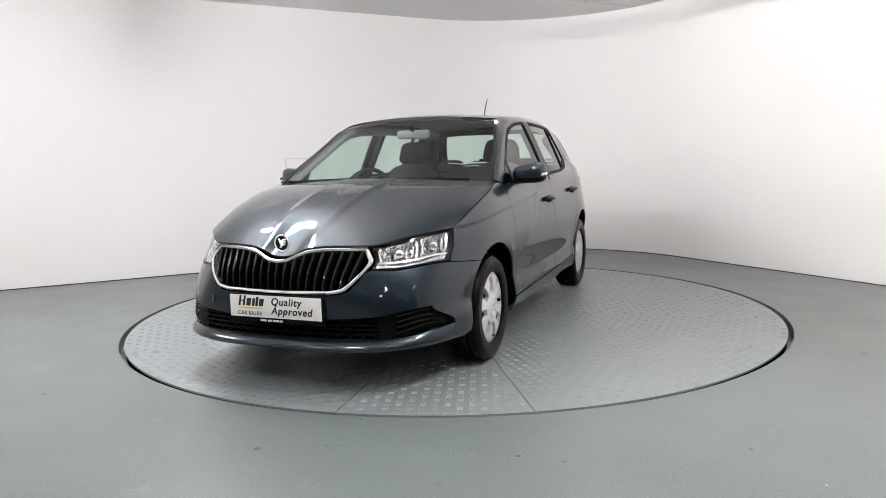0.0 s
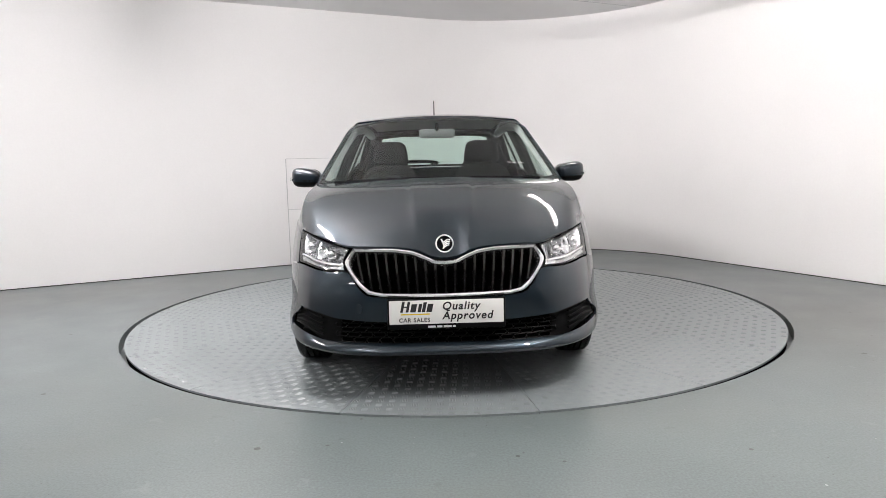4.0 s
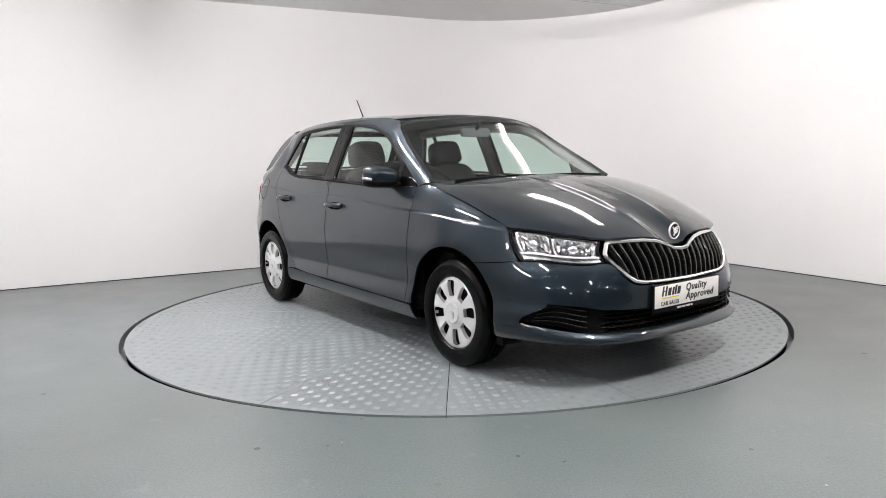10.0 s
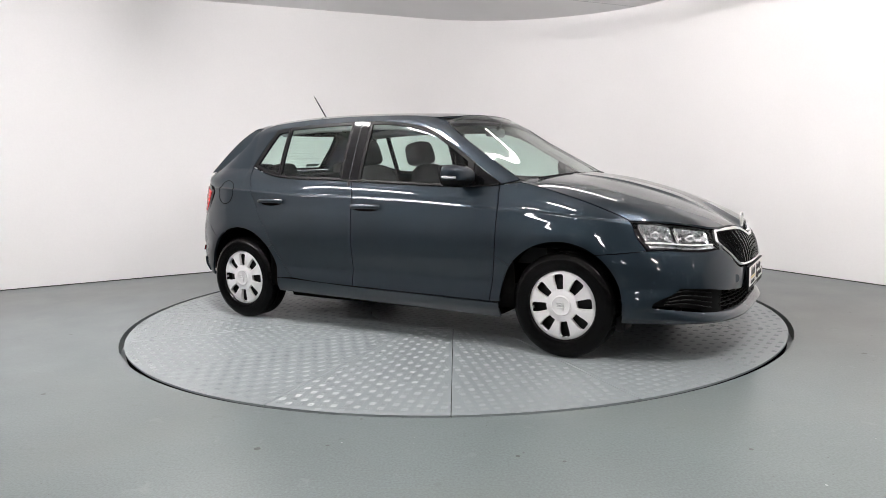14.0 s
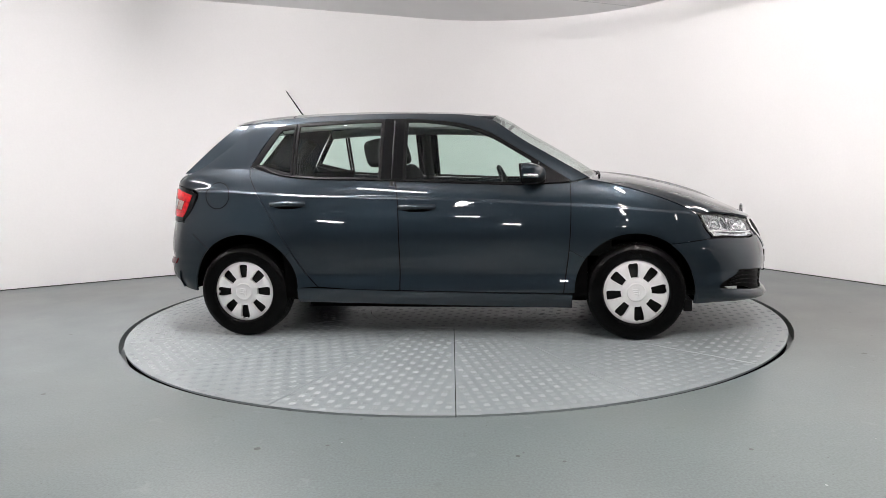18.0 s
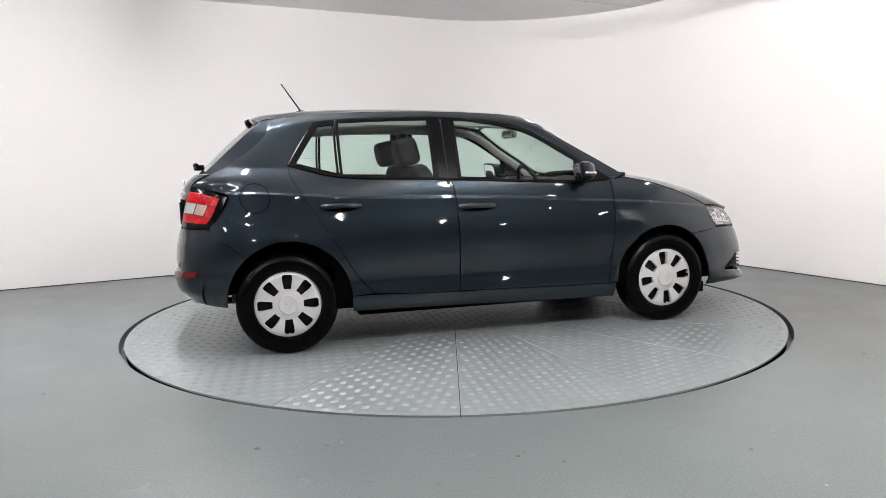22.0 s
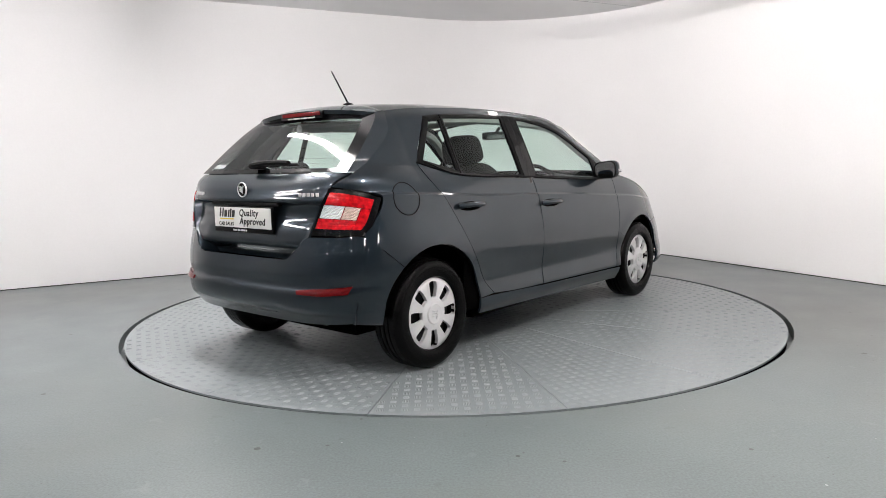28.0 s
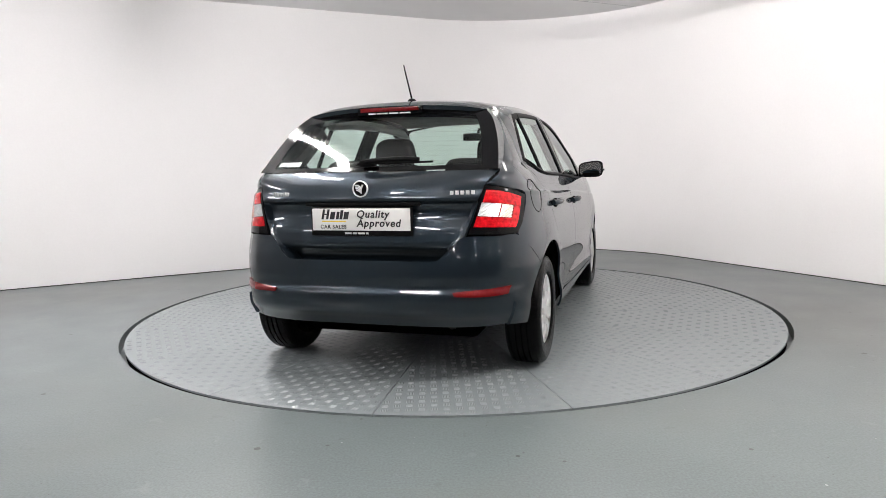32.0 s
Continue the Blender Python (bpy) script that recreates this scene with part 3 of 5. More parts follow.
def build_skin(car):
    # doors
    g = uz_grid([DOOR_MID[0], DOOR_FRONT[0]], belt_run(-0.222, 0.848, 8, -0.006), DOOR_MID, DOOR_FRONT, 40, 136)
    front_doors = flank("front_door", g, PAINT, car)
    g = uz_grid(X(DOOR_REAR[0], (-0.5, 0.312), DOOR_MID[0]), belt_run(-1.2, -0.222, 8, -0.006), X(*DOOR_REAR), DOOR_MID, 40, 136)
    rear_doors = flank("rear_door", g, PAINT, car)
    # sills
    g = uz_grid([(-0.86, 0.225), (0.86, 0.19)], [(-0.86, 0.322), (-0.72, 0.322), (-0.2, 0.303), (0.86, 0.284)], [(-0.86, 0.225), (-0.86, 0.322)], [(0.86, 0.19), (0.86, 0.284)], 30, 6, poly)
    flank("sill", g, PAINT, car)
    # front fenders
    hood_side = X((0.848, 0.955), (0.96, 0.968), (1.15, 0.925), (1.35, 0.863), (1.50, 0.802), (1.584, 0.76), (1.625, 0.68), (1.68, 0.605))
    elbow, door = arch(*FRONT_ARCH, 145, 145, 1)[0], spline(DOOR_FRONT, 80)
    low = [tuple(p) for p in door if p[1] < 0.562]
    high, turn = [tuple(p) for p in door if p[1] >= low[-1][1]], low[-1]
    g = uz_grid(np.array(X(*arch(*FRONT_ARCH, 145, 54))), hood_side, np.array(X(elbow, *high)), X(FRONT_SEAM, (1.55, 0.592), (1.68, 0.605)), 60, 84)
    flank("front_fender", g, PAINT, car, gap=(0, 0.0032, 0.002, 0.0032))
    g = uz_grid(X((0.805, 0.288), (0.870, 0.291)), X(turn, elbow), np.array(X(*low)), np.array(X(*arch(*FRONT_ARCH, 181, 145))), 14, 30)
    flank("fender_foot", g, PAINT, car, gap=(0.0032, 0, 0.0032, 0))
    # cantrail and windscreen pillar
    rail = [(x, float(rail_z(x))) for x in np.linspace(-1.25, 0.96, 24)]
    g = uz_grid(X(*DLC_TOP), X(*rail), X(DLC_TOP[0], (-1.25, 1.375)), X(DLC_TOP[-1], rail[-1]), 70, 8)
    flank("roof_rail", g, PAINT, car, gap=(0.0, 0.002, 0, 0))
    # rear quarters, with the pillar above
    gate = GATE_EDGE
    rear_edge = [at_x(*REAR_SEAM), at_x(-1.55, 0.65), at_x(-1.65, 0.74), at_x(-1.60, 0.80), at_x(-1.535, 0.93), at_rear(0.69, 0.963), at_rear(0.605, 0.985)]
    mid = [gate[0], at_x(-1.66, 1.005), at_x(-1.5, 1.05), at_x(-1.35, 1.08), at_x(-1.2, 1.092)]
    elbow, door = arch(*REAR_ARCH, 38, 38, 1)[0], spline(X(*DOOR_REAR), 120)
    low = [tuple(p) for p in door if p[1] < 0.556]
    high, turn = [tuple(p) for p in door if p[1] >= low[-1][1]], low[-1]
    g = uz_grid(np.array(X(*arch(*REAR_ARCH, 132, 38))), mid, rear_edge, np.array([at_x(*elbow)] + high), 60, 110)
    flank("rear_quarter", g, PAINT, car, gap=(0, 0, 0.0014, 0.0022))
    g = uz_grid(X(arch(*REAR_ARCH, 2, 2, 1)[0], DOOR_REAR[0]), [at_x(*elbow), turn], np.array(X(*arch(*REAR_ARCH, 2, 38))), np.array(low), 14, 30)
    flank("quarter_foot", g, PAINT, car, gap=(0.0032, 0, 0, 0.0032))
    g = uz_grid(mid, X((-1.25, 1.375), (-1.15, 1.37), (-1.03, 1.352)), gate, X((-1.2, 1.092), (-1.13, 1.21), (-1.03, 1.352)), 56, 26)
    flank("rear_pillar", g, PAINT, car, gap=(0, 0, 0.003, 0))
    # front bumper: corner, upper band, splitter
    top = X(FRONT_SEAM, (1.55, 0.592), (1.68, 0.605))
    g = uz_grid(X((1.562, 0.235), (1.66, 0.232)) + [at_front(0.735, 0.235)], top + [at_front(0.685, 0.607)], np.array(X(*arch(*FRONT_ARCH, -12, 54))),
                [at_front(0.735, 0.235), at_front(0.772, 0.325), at_front(0.70, 0.415), at_front(0.685, 0.607)], 22, 40)
    flank("bumper_corner", g, PAINT, car, gap=(0, 0.003, 0, 0))
    g = uz_grid([at_front(0.70, 0.415), at_front(0.60, 0.405), at_front(0.50, 0.388), at_front(0.26, 0.375), at_front(0.0, 0.375)],
                [at_front(0.685, 0.607), at_front(0.55, 0.593), at_front(0.452, 0.597), at_front(0.402, 0.533), at_front(0.360, 0.500), at_front(0.29, 0.490), at_front(0.0, 0.485)],
                [at_front(0.70, 0.415), at_front(0.685, 0.607)], [at_front(0, 0.375), at_front(0, 0.485)], 60, 18)
    flank("front_bumper", g, PAINT, car, gap=(0, 0.003, 0, 0))
    us = np.linspace(at_x(1.585, 0.25)[0], XF0 + SPAN, 48)
    k = ease((us - us[0]) / (us[-1] - us[0]) * 2.0)
    zlo, zhi = 0.228 - 0.008 * k, 0.318 - 0.040 * k
    rows = [skin(us, zlo + (zhi - zlo) * t, 0.002 + off * np.minimum(1.0, 0.25 + k)) for t, off in ((0, -0.035), (0, -0.006), (0.12, 0.002), (0.30, 0.008), (0.37, 0.0075), (0.6, 0.0), (0.85, -0.008), (1.0, -0.018))]
    g = np.array(rows)
    for s in (1, -1):
        part("splitter", sheet(mirrored(g) if s < 0 else g, 0.02, flip=s > 0), PAINT, car)
    # rear bumper
    top = [at_rear(0.0, 0.628), at_rear(0.30, 0.628), at_rear(0.39, 0.632), at_rear(0.435, 0.66), at_rear(0.49, 0.728), at_rear(0.52, 0.742), at_rear(0.66, 0.74), at_x(-1.655, 0.738), at_x(-1.55, 0.648), at_x(*REAR_SEAM)]
    low = [at_rear(0.0, 0.295), at_rear(0.4, 0.297), at_rear(0.60, 0.303), at_rear(0.70, 0.310), at_x(-1.70, 0.306), at_x(-1.573, 0.290)]
    g = uz_grid(low, top, [low[0], top[0]], np.array(X(*arch(*REAR_ARCH, 182.5, 132))), 56, 40)
    flank("rear_bumper", g, PAINT, car, gap=(0, 0.0016, 0, 0))
    # hood
    e = [skin(*np.array(p)) for p in hood_side[1:6]]
    left_edge = spline([p + np.array([0, 0, 0.004]) for p in e], 40)
    corner = left_edge[-1]
    right_edge = mirrored(left_edge)
    half_front = [corner, (1.73, 0.655, 0.753), (1.86, 0.55, 0.731), (1.95, 0.455, 0.708), (1.997, 0.30, 0.704), (2.018, 0.17, 0.696), (2.027, 0.11, 0.678), (2.031, 0.06, 0.656), (2.032, 0.0, 0.650)]
    front = spline(half_front + [np.array(p) * [1, -1, 1] for p in half_front[-2::-1]], 120)
    half_cowl = [left_edge[0], (1.005, 0.60, 0.983), (1.04, 0.40, 0.992), (1.055, 0.2, 0.997), (1.06, 0, 0.999)]
    cowl = spline(half_cowl + [np.array(p) * [1, -1, 1] for p in half_cowl[-2::-1]], 120)
    flat_half = half_front[:5] + [(2.018, 0.17, 0.702), (2.024, 0.11, 0.703), (2.027, 0.06, 0.704), (2.028, 0.0, 0.704)]
    flat = spline(flat_half + [np.array(p) * [1, -1, 1] for p in flat_half[-2::-1]], 120)
    g = coons(cowl, flat, left_edge, right_edge)
    g = g + (front - flat) * ease((np.linspace(0, 1, 41) - 0.62) / 0.38)[:, None, None]
    # columns follow the two raised creases
    t = np.linspace(0, 1, 41)[:, None]
    ridge = 0.215 - 0.085 * t
    c = np.linspace(-1, 1, 121)[None, :]
    s = np.sign(c) * np.where(np.abs(c) < 0.2, np.abs(c) / 0.2 * ridge, ridge + (np.abs(c) - 0.2) / 0.8 * (1 - ridge))
    even = np.linspace(-1, 1, 121)
    g = np.array([np.stack([np.interp(s[i], even, g[i, :, k]) for k in range(3)], -1) for i in range(41)])
    out = np.clip((np.abs(s) - ridge) / (1 - ridge), 0, 1)
    arch_up = np.sin(math.pi * (0.05 + 0.88 * t))**0.7
    crown = (1 - s**4) * np.sin(math.pi * t)**0.8 * 0.012 + arch_up * (0.020 * (1 - out**1.6) + 0.011 * (1 - np.minimum(1.0, out / 0.07))**2 - 0.007 * np.clip(1 - np.abs(s) / ridge, 0, 1)**0.8)
    g[..., 2] += crown
    part("bonnet", sheet(shrink(g, (0.0, 0.002, 0.003, 0.003)), 0.012), PAINT, car)
    # roof
    side = skin(np.array([at_x(*p)[0] for p in rail]), np.array([p[1] for p in rail]))
    roof_side = [p for p in side if p[0] < 0.37]
    half_head = [roof_side[-1], (0.370, 0.38, 1.388), (0.382, 0.2, 1.400), (0.385, 0.0, 1.404)]
    head = spline(half_head + [np.array(p) * [1, -1, 1] for p in half_head[-2::-1]], 40)
    half_tail = [roof_side[0], (-1.262, 0.35, 1.412), (-1.27, 0.0, 1.428)]
    rear = spline(half_tail + [np.array(p) * [1, -1, 1] for p in half_tail[-2::-1]], 40)
    ls = spline(roof_side, 40)
    g = coons(rear, head, ls, mirrored(ls))
    part("roof", sheet(shrink(g, (0.0, 0.0, 0.002, 0.002)), 0.012), PAINT, car)
    global HEAD, COWL
    HEAD, COWL = head, cowl
    # spoiler
    half_tip = [(-1.335, 0.515, 1.362), (-1.385, 0.40, 1.378), (-1.41, 0.2, 1.392), (-1.415, 0.0, 1.396)]
    tip = spline(half_tip + [np.array(p) * [1, -1, 1] for p in half_tip[-2::-1]], 40)
    under = tip + np.array([0.018, 0, -0.042])
    back = tip * [1, 0.98, 1] + np.array([0.11, 0, -0.055])
    g = np.array([rear + (tip - rear) * t + np.array([0, 0, 0.006]) * math.sin(math.pi * t) for t in np.linspace(0, 1, 8)] + [tip + (under - tip) * t for t in (0.25, 0.5)])
    part("spoiler", sheet(g, 0.008, flip=True), PAINT, car)
    g = np.array([tip + (under - tip) * t + np.array([0.003, 0, 0]) for t in (0.5, 0.8, 1.05)] + [under + (back - under) * t for t in (0.4, 0.7, 1.0)])
    part("spoiler_underside", sheet(g, 0.006, flip=True), GLOSSBLACK, car, "gloss black underside of the spoiler")
    return front_doors, rear_doors


def build_tailgate(car):
    gate = new("tailgate")
    gate.parent = car
    fold = smooth_curve([(0.60, 0.105), (0.64, 0.092), (0.668, 0.05), (0.688, 0.024), (0.75, 0.016), (0.895, 0.028), (0.912, 0.0), (0.95, 0.0), (1.06, 0.0)])
    edge = smooth_curve([(0.60, 0.39), (0.635, 0.40), (0.74, 0.515), (0.78, 0.53), (0.94, 0.585), (0.99, 0.606), (1.05, 0.65)])
    zs = np.r_[np.linspace(0.61, 0.88, 22), np.linspace(0.89, 0.93, 9), np.linspace(0.94, 1.052, 12)]
    s, z = np.meshgrid(np.linspace(-1, 1, 49), zs)
    g = rear_points(s * edge(z), z)
    g[..., 0] += fold(z) * ease((1 - np.abs(s)) / 0.02)
    part("gate_panel", sheet(shrink(np.array(g), (0.002,) * 4), 0.012, flip=True), PAINT, gate, angle=50)

    rim = skin(*spline(GATE_EDGE, 60).T)

    def row_at(z, inset):
        e = np.array([np.interp(z, rim[:, 2], rim[:, k]) for k in range(3)])
        e[1] -= 0.003
        back = rear_points(0.0, z)[0]
        e[0] -= max(0.0, e[0] - back - 0.060)
        mid = rear_points(0.0, z) + np.array([-0.012, 0, 0.0]) * math.sin(math.pi * min(1.0, (z - 1.05) / 0.32))
        k = 1 - inset / e[1]
        t = np.linspace(-k, k, 41)[:, None]
        return (e * [1, 0, 1]) + t * [0, e[1], 0] + (mid - e * [1, 0, 1]) * (1 - t * t)

    def glass_rows(z0, z1, inset, nz=18, off=0.0):
        return np.array([row_at(z, inset) + [off, 0, 0] for z in np.linspace(z0, z1, nz)])
    # black printed border, then the clear pane
    outer, inner = glass_rows(1.056, 1.372, 0.0), glass_rows(1.076, 1.335, 0.078)
    bm = bmesh.new()
    a = np.vstack([outer[0], outer[1:, -1], outer[-1, -2::-1], outer[-2:0:-1, 0]])
    b = np.vstack([inner[0], inner[1:, -1], inner[-1, -2::-1], inner[-2:0:-1, 0]])
    va, vb = [bm.verts.new(p) for p in a], [bm.verts.new(p) for p in b]
    for i in range(len(va)):
        j = (i + 1) % len(va)
        bm.faces.new((va[i], va[j], vb[j], vb[i]))
    bmesh.ops.recalc_face_normals(bm, faces=bm.faces)
    part("glass_border", bm, GLOSSBLACK, gate)
    # painted returns at the sides, down to the pillars
    for s in (1, -1):
        bm = bmesh.new()
        q = [bm.verts.new(p) for p in (outer[:, -1] if s > 0 else outer[:, 0])]
        w = [bm.verts.new((np.interp(p.co.z, rim[:, 2], rim[:, 0]) + 0.006, p.co.y + s * 0.004, p.co.z)) for p in q]
        for i in range(len(q) - 1):
            bm.faces.new((q[i], q[i + 1], w[i + 1], w[i]))
        bmesh.ops.recalc_face_normals(bm, faces=bm.faces)
        part("side_return", bm, PAINT, gate)
    pane = part("rear_window", sheet(inner, 0, flip=True), GLASS, gate, "green-tinted heated rear window")
    pane.visible_shadow = False
    # heating wires
    bm = bmesh.new()
    for z in np.linspace(1.10, 1.32, 10):
        row = glass_rows(z, z + 0.0006, 0.085, 2, 0.003)
        v = [[bm.verts.new(p) for p in r] for r in row]
        for j in range(len(v[0]) - 1):
            bm.faces.new((v[0][j], v[0][j + 1], v[1][j + 1], v[1][j]))
    part("heating_wires", bm, TRIM, gate)
    # high brake light under the spoiler
    bm = bmesh.new()
    box(bm, -1.428, -1.395, -0.165, 0.165, 1.366, 1.388, 0.004)
    part("brake_light", bm, DARKRED, gate, "dark red high brake light")
    bm = bmesh.new()
    box(bm, -1.420, -1.385, -0.185, 0.185, 1.350, 1.392, 0.006)
    part("brake_light_housing", bm, GLOSSBLACK, gate)
    # pale bars for the small lettering on the glass
    bm = bmesh.new()
    for y0, y1 in ((-0.12, -0.06), (-0.05, 0.0), (0.01, 0.07), (0.08, 0.12)):
        box(bm, -1.4225, -1.4195, y0, y1, 1.3535, 1.361)
    part("lettering", bm, PALEINK, gate)
    # sticker in the corner of the window
    bm = bmesh.new()
    row = glass_rows(1.085, 1.108, 0.095, 3, -0.003)
    v = [[bm.verts.new(p) for p in r[-6:]] for r in row]
    for a, b in zip(v, v[1:]):
        for j in range(5):
            bm.faces.new((a[j], b[j], b[j + 1], a[j + 1]))
    part("sticker", bm, STICKER, gate, "pale sticker with small print")
    # wiper
    bm = bmesh.new()
    box(bm, -1.765, -1.70, -0.04, 0.035, 1.075, 1.112, 0.012)
    sweep(bm, [(-1.757, 0.0, 1.100), (-1.748, -0.12, 1.110), (-1.738, -0.22, 1.110), (-1.728, -0.27, 1.104)], 0.015, 8)
    sweep(bm, [(-1.752, 0.05, 1.092), (-1.757, -0.08, 1.094), (-1.742, -0.24, 1.094), (-1.725, -0.34, 1.096)], 0.006, 6)
    part("rear_wiper", bm, BLACK, gate)
    # black bar standing in for the grip's shadow over the plate
    bm = bmesh.new()
    box(bm, -1.835, -1.80, -0.30, 0.30, 0.888, 0.905, 0.004)
    part("grip_strip", bm, BLACK, gate)
    badge(gate, (-1.831, 0.0, 0.972), -1, 0.041)
    # chrome bars for the maker's and the model's name
    for y0, y1 in ((0.40, 0.505), (-0.56, -0.44)):
        bm = bmesh.new()
        n = 5
        for i in range(n):
            a, b = y0 + (y1 - y0) * i / n, y0 + (y1 - y0) * (i + 0.72) / n
            x = float(rear_points((a + b) / 2, 0.947)[0])
            box(bm, x - 0.006, x + 0.002, a, b, 0.938, 0.957, 0.002)
        part("name_badge", bm, BRIGHT, gate, "chrome name badge")
    return gate


def badge(parent, place, facing, r):
    """A round chrome badge with a winged shape on a black ground."""
    x, y, z = place
    ring = new("badge")
    ring.parent = parent
    ring.location = (x, y, z)
    ring["label"] = "round chrome badge on a black disc"
    bm = bmesh.new()
    lathe(bm, [(r, 0), (r, 0.006 * facing), (r * 0.93, 0.009 * facing), (r * 0.84, 0.006 * facing), (r * 0.84, 0.002 * facing)], 40)
    for v in bm.verts:
        v.co = Vector((v.co.y, v.co.x, v.co.z))
    part("rim", bm, BRIGHT, ring)
    bm = bmesh.new()
    lathe(bm, [(0.0005, 0.004 * facing), (r * 0.85, 0.004 * facing), (r * 0.85, 0)], 32)
    for v in bm.verts:
        v.co = Vector((v.co.y, v.co.x, v.co.z))
    part("disc", bm, GLOSSBLACK, ring)
    bm = bmesh.new()
    for i in range(4):
        h = r * (0.42 - 0.2 * i)
        sweep(bm, [(0.006 * facing, -r * 0.1, h - r * 0.25), (0.007 * facing, r * 0.25, h), (0.006 * facing, r * (0.62 - 0.04 * i), h + r * 0.02)], r * 0.075, 6)
    sweep(bm, [(0.006 * facing, -r * 0.15, -r * 0.55), (0.007 * facing, -r * 0.12, 0.0), (0.006 * facing, -r * 0.35, r * 0.5)], r * 0.1, 6)
    part("wing", bm, BRIGHT, ring)


def build_glass(car, front_doors, rear_doors):
    """Side windows in black frames, pillar covers, windscreen."""
    def window(name, outer, inner, n, m, parents, curve=spline):
        go, gi = uz_grid(*outer, n, m, curve), uz_grid(*inner, n, m, curve)

        def loop(g):
            return np.vstack([g[0], g[1:, -1], g[-1, -2::-1], g[-2:0:-1, 0]])
        lo, li = loop(go), loop(gi)
        for s, parent in zip((1, -1), parents):
            bm = bmesh.new()
            rows = []
            for l, off in ((lo, -0.012), (lo, 0.001), (lo * 0.7 + li * 0.3, 0.003), (li, 0.0), (li, -0.012)):
                p = skin(l[:, 0], l[:, 1], off)
                rows.append([bm.verts.new(q) for q in (mirrored(p) if s < 0 else p)])
            k = len(lo)
            for a, b in zip(rows, rows[1:]):
                for i in range(k):
                    vs = (a[i], a[(i + 1) % k], b[(i + 1) % k], b[i])
                    bm.faces.new(vs if s < 0 else vs[::-1])
            bmesh.ops.recalc_face_normals(bm, faces=bm.faces)
            part("window_frame", bm, BLACK, parent)
            p = skin(gi[..., 0], gi[..., 1], -0.006)
            w = part(name, sheet(mirrored(p) if s < 0 else p, 0, flip=s > 0), GLASS, parent)
            w.visible_shadow = False
    # front door window
    outer = (belt_run(-0.185, 0.66, 8, 0.0), X((-0.185, 1.370), (-0.09, 1.366), (0.157, 1.336), (0.334, 1.282), (0.55, 1.156), (0.66, 1.088)),
             X((-0.185, float(belt_z(-0.185))), (-0.185, 1.370)), X((0.66, float(belt_z(0.66))), (0.66, 1.088)))
    inner = (belt_run(-0.158, 0.615, 8, 0.013), X((-0.158, 1.350), (-0.06, 1.347), (0.147, 1.318), (0.325, 1.263), (0.52, 1.152), (0.615, 1.092)),
             X((-0.158, float(belt_z(-0.158)) + 0.013), (-0.158, 1.350)), X((0.615, float(belt_z(0.615)) + 0.013), (0.615, 1.092)))
    window("front_window", outer, inner, 36, 16, front_doors)
    # rear door window
    outer = (belt_run(-0.895, -0.305, 8, 0.0), X((-0.895, 1.363), (-0.6, 1.372), (-0.305, 1.374)), X((-0.895, float(belt_z(-0.895))), (-0.895, 1.363)), X((-0.305, float(belt_z(-0.305))), (-0.305, 1.374)))
    inner = (belt_run(-0.879, -0.332, 8, 0.013), X((-0.879, 1.344), (-0.6, 1.353), (-0.332, 1.356)), X((-0.879, float(belt_z(-0.879)) + 0.013), (-0.879, 1.344)), X((-0.332, float(belt_z(-0.332)) + 0.013), (-0.332, 1.356)))
    window("rear_side_window", outer, inner, 30, 14, rear_doors)
    # small pane behind it
    zb = float(belt_z(-0.90))
    outer = (X((-1.195, 1.094), (-1.05, 1.052), (-0.90, zb)), X((-1.03, 1.350), (-0.96, 1.357), (-0.90, 1.363)), X((-1.195, 1.094), (-1.12, 1.21), (-1.03, 1.350)), X((-0.90, zb), (-0.90, 1.363)))
    inner = (X((-1.145, 1.106), (-1.03, 1.075), (-0.915, zb + 0.022)), X((-1.005, 1.322), (-0.96, 1.328), (-0.915, 1.333)), X((-1.145, 1.106), (-1.085, 1.20), (-1.005, 1.322)), X((-0.915, zb + 0.022), (-0.915, 1.333)))
    window("quarter_window", outer, inner, 14, 12, rear_doors)
    # pillar cover between the doors, and the black corner that carries the mirror
    zm = float(belt_z(-0.245))
    g = uz_grid(X((-0.312, zm), (-0.178, zm)), X((-0.312, 1.374), (-0.178, 1.371)), X((-0.312, zm), (-0.312, 1.374)), X((-0.178, zm), (-0.178, 1.371)), 4, 10)
    flank("pillar_cover", g, GLOSSBLACK, car, off=0.0045, thick=0.01)
    g = uz_grid(belt_run(0.663, 0.845, 4), X((0.663, 1.085), (0.75, 1.03), (0.845, 0.972)), X((0.663, float(belt_z(0.663))), (0.663, 1.085)), X((0.845, 0.956), (0.845, 0.972)), 10, 8)
    flank("mirror_corner", g, GLOSSBLACK, car, off=0.001, thick=0.01)
    # chrome-free belt strip
    for s in (1, -1):
        bm = bmesh.new()
        us = np.linspace(-1.19, 0.84, 60)
        p = skin(np.array([at_x(u, 1.0)[0] for u in us]), belt_z(us), 0.003)
        sweep(bm, mirrored(p) if s < 0 else p, 0.008, 6, flat=0.6)
        part("belt_strip", bm, BLACK, car)
    # windscreen
    xs = np.linspace(0.37, 0.955, 24)
    edge = skin(xs, rail_z(xs), -0.004)
    h = HEAD.copy()
    top = spline([edge[0]] + [tuple(p) for p in (h[8:33:4] + np.array([0.006, 0, -0.004]))] + [mirrored(edge[0])], 48)
    half = [edge[-1], (1.005, 0.60, 0.962), (1.055, 0.40, 0.966), (1.08, 0.2, 0.97), (1.085, 0, 0.972)]
    low = spline(half + [np.array(p) * [1, -1, 1] for p in half[-2::-1]], 48)
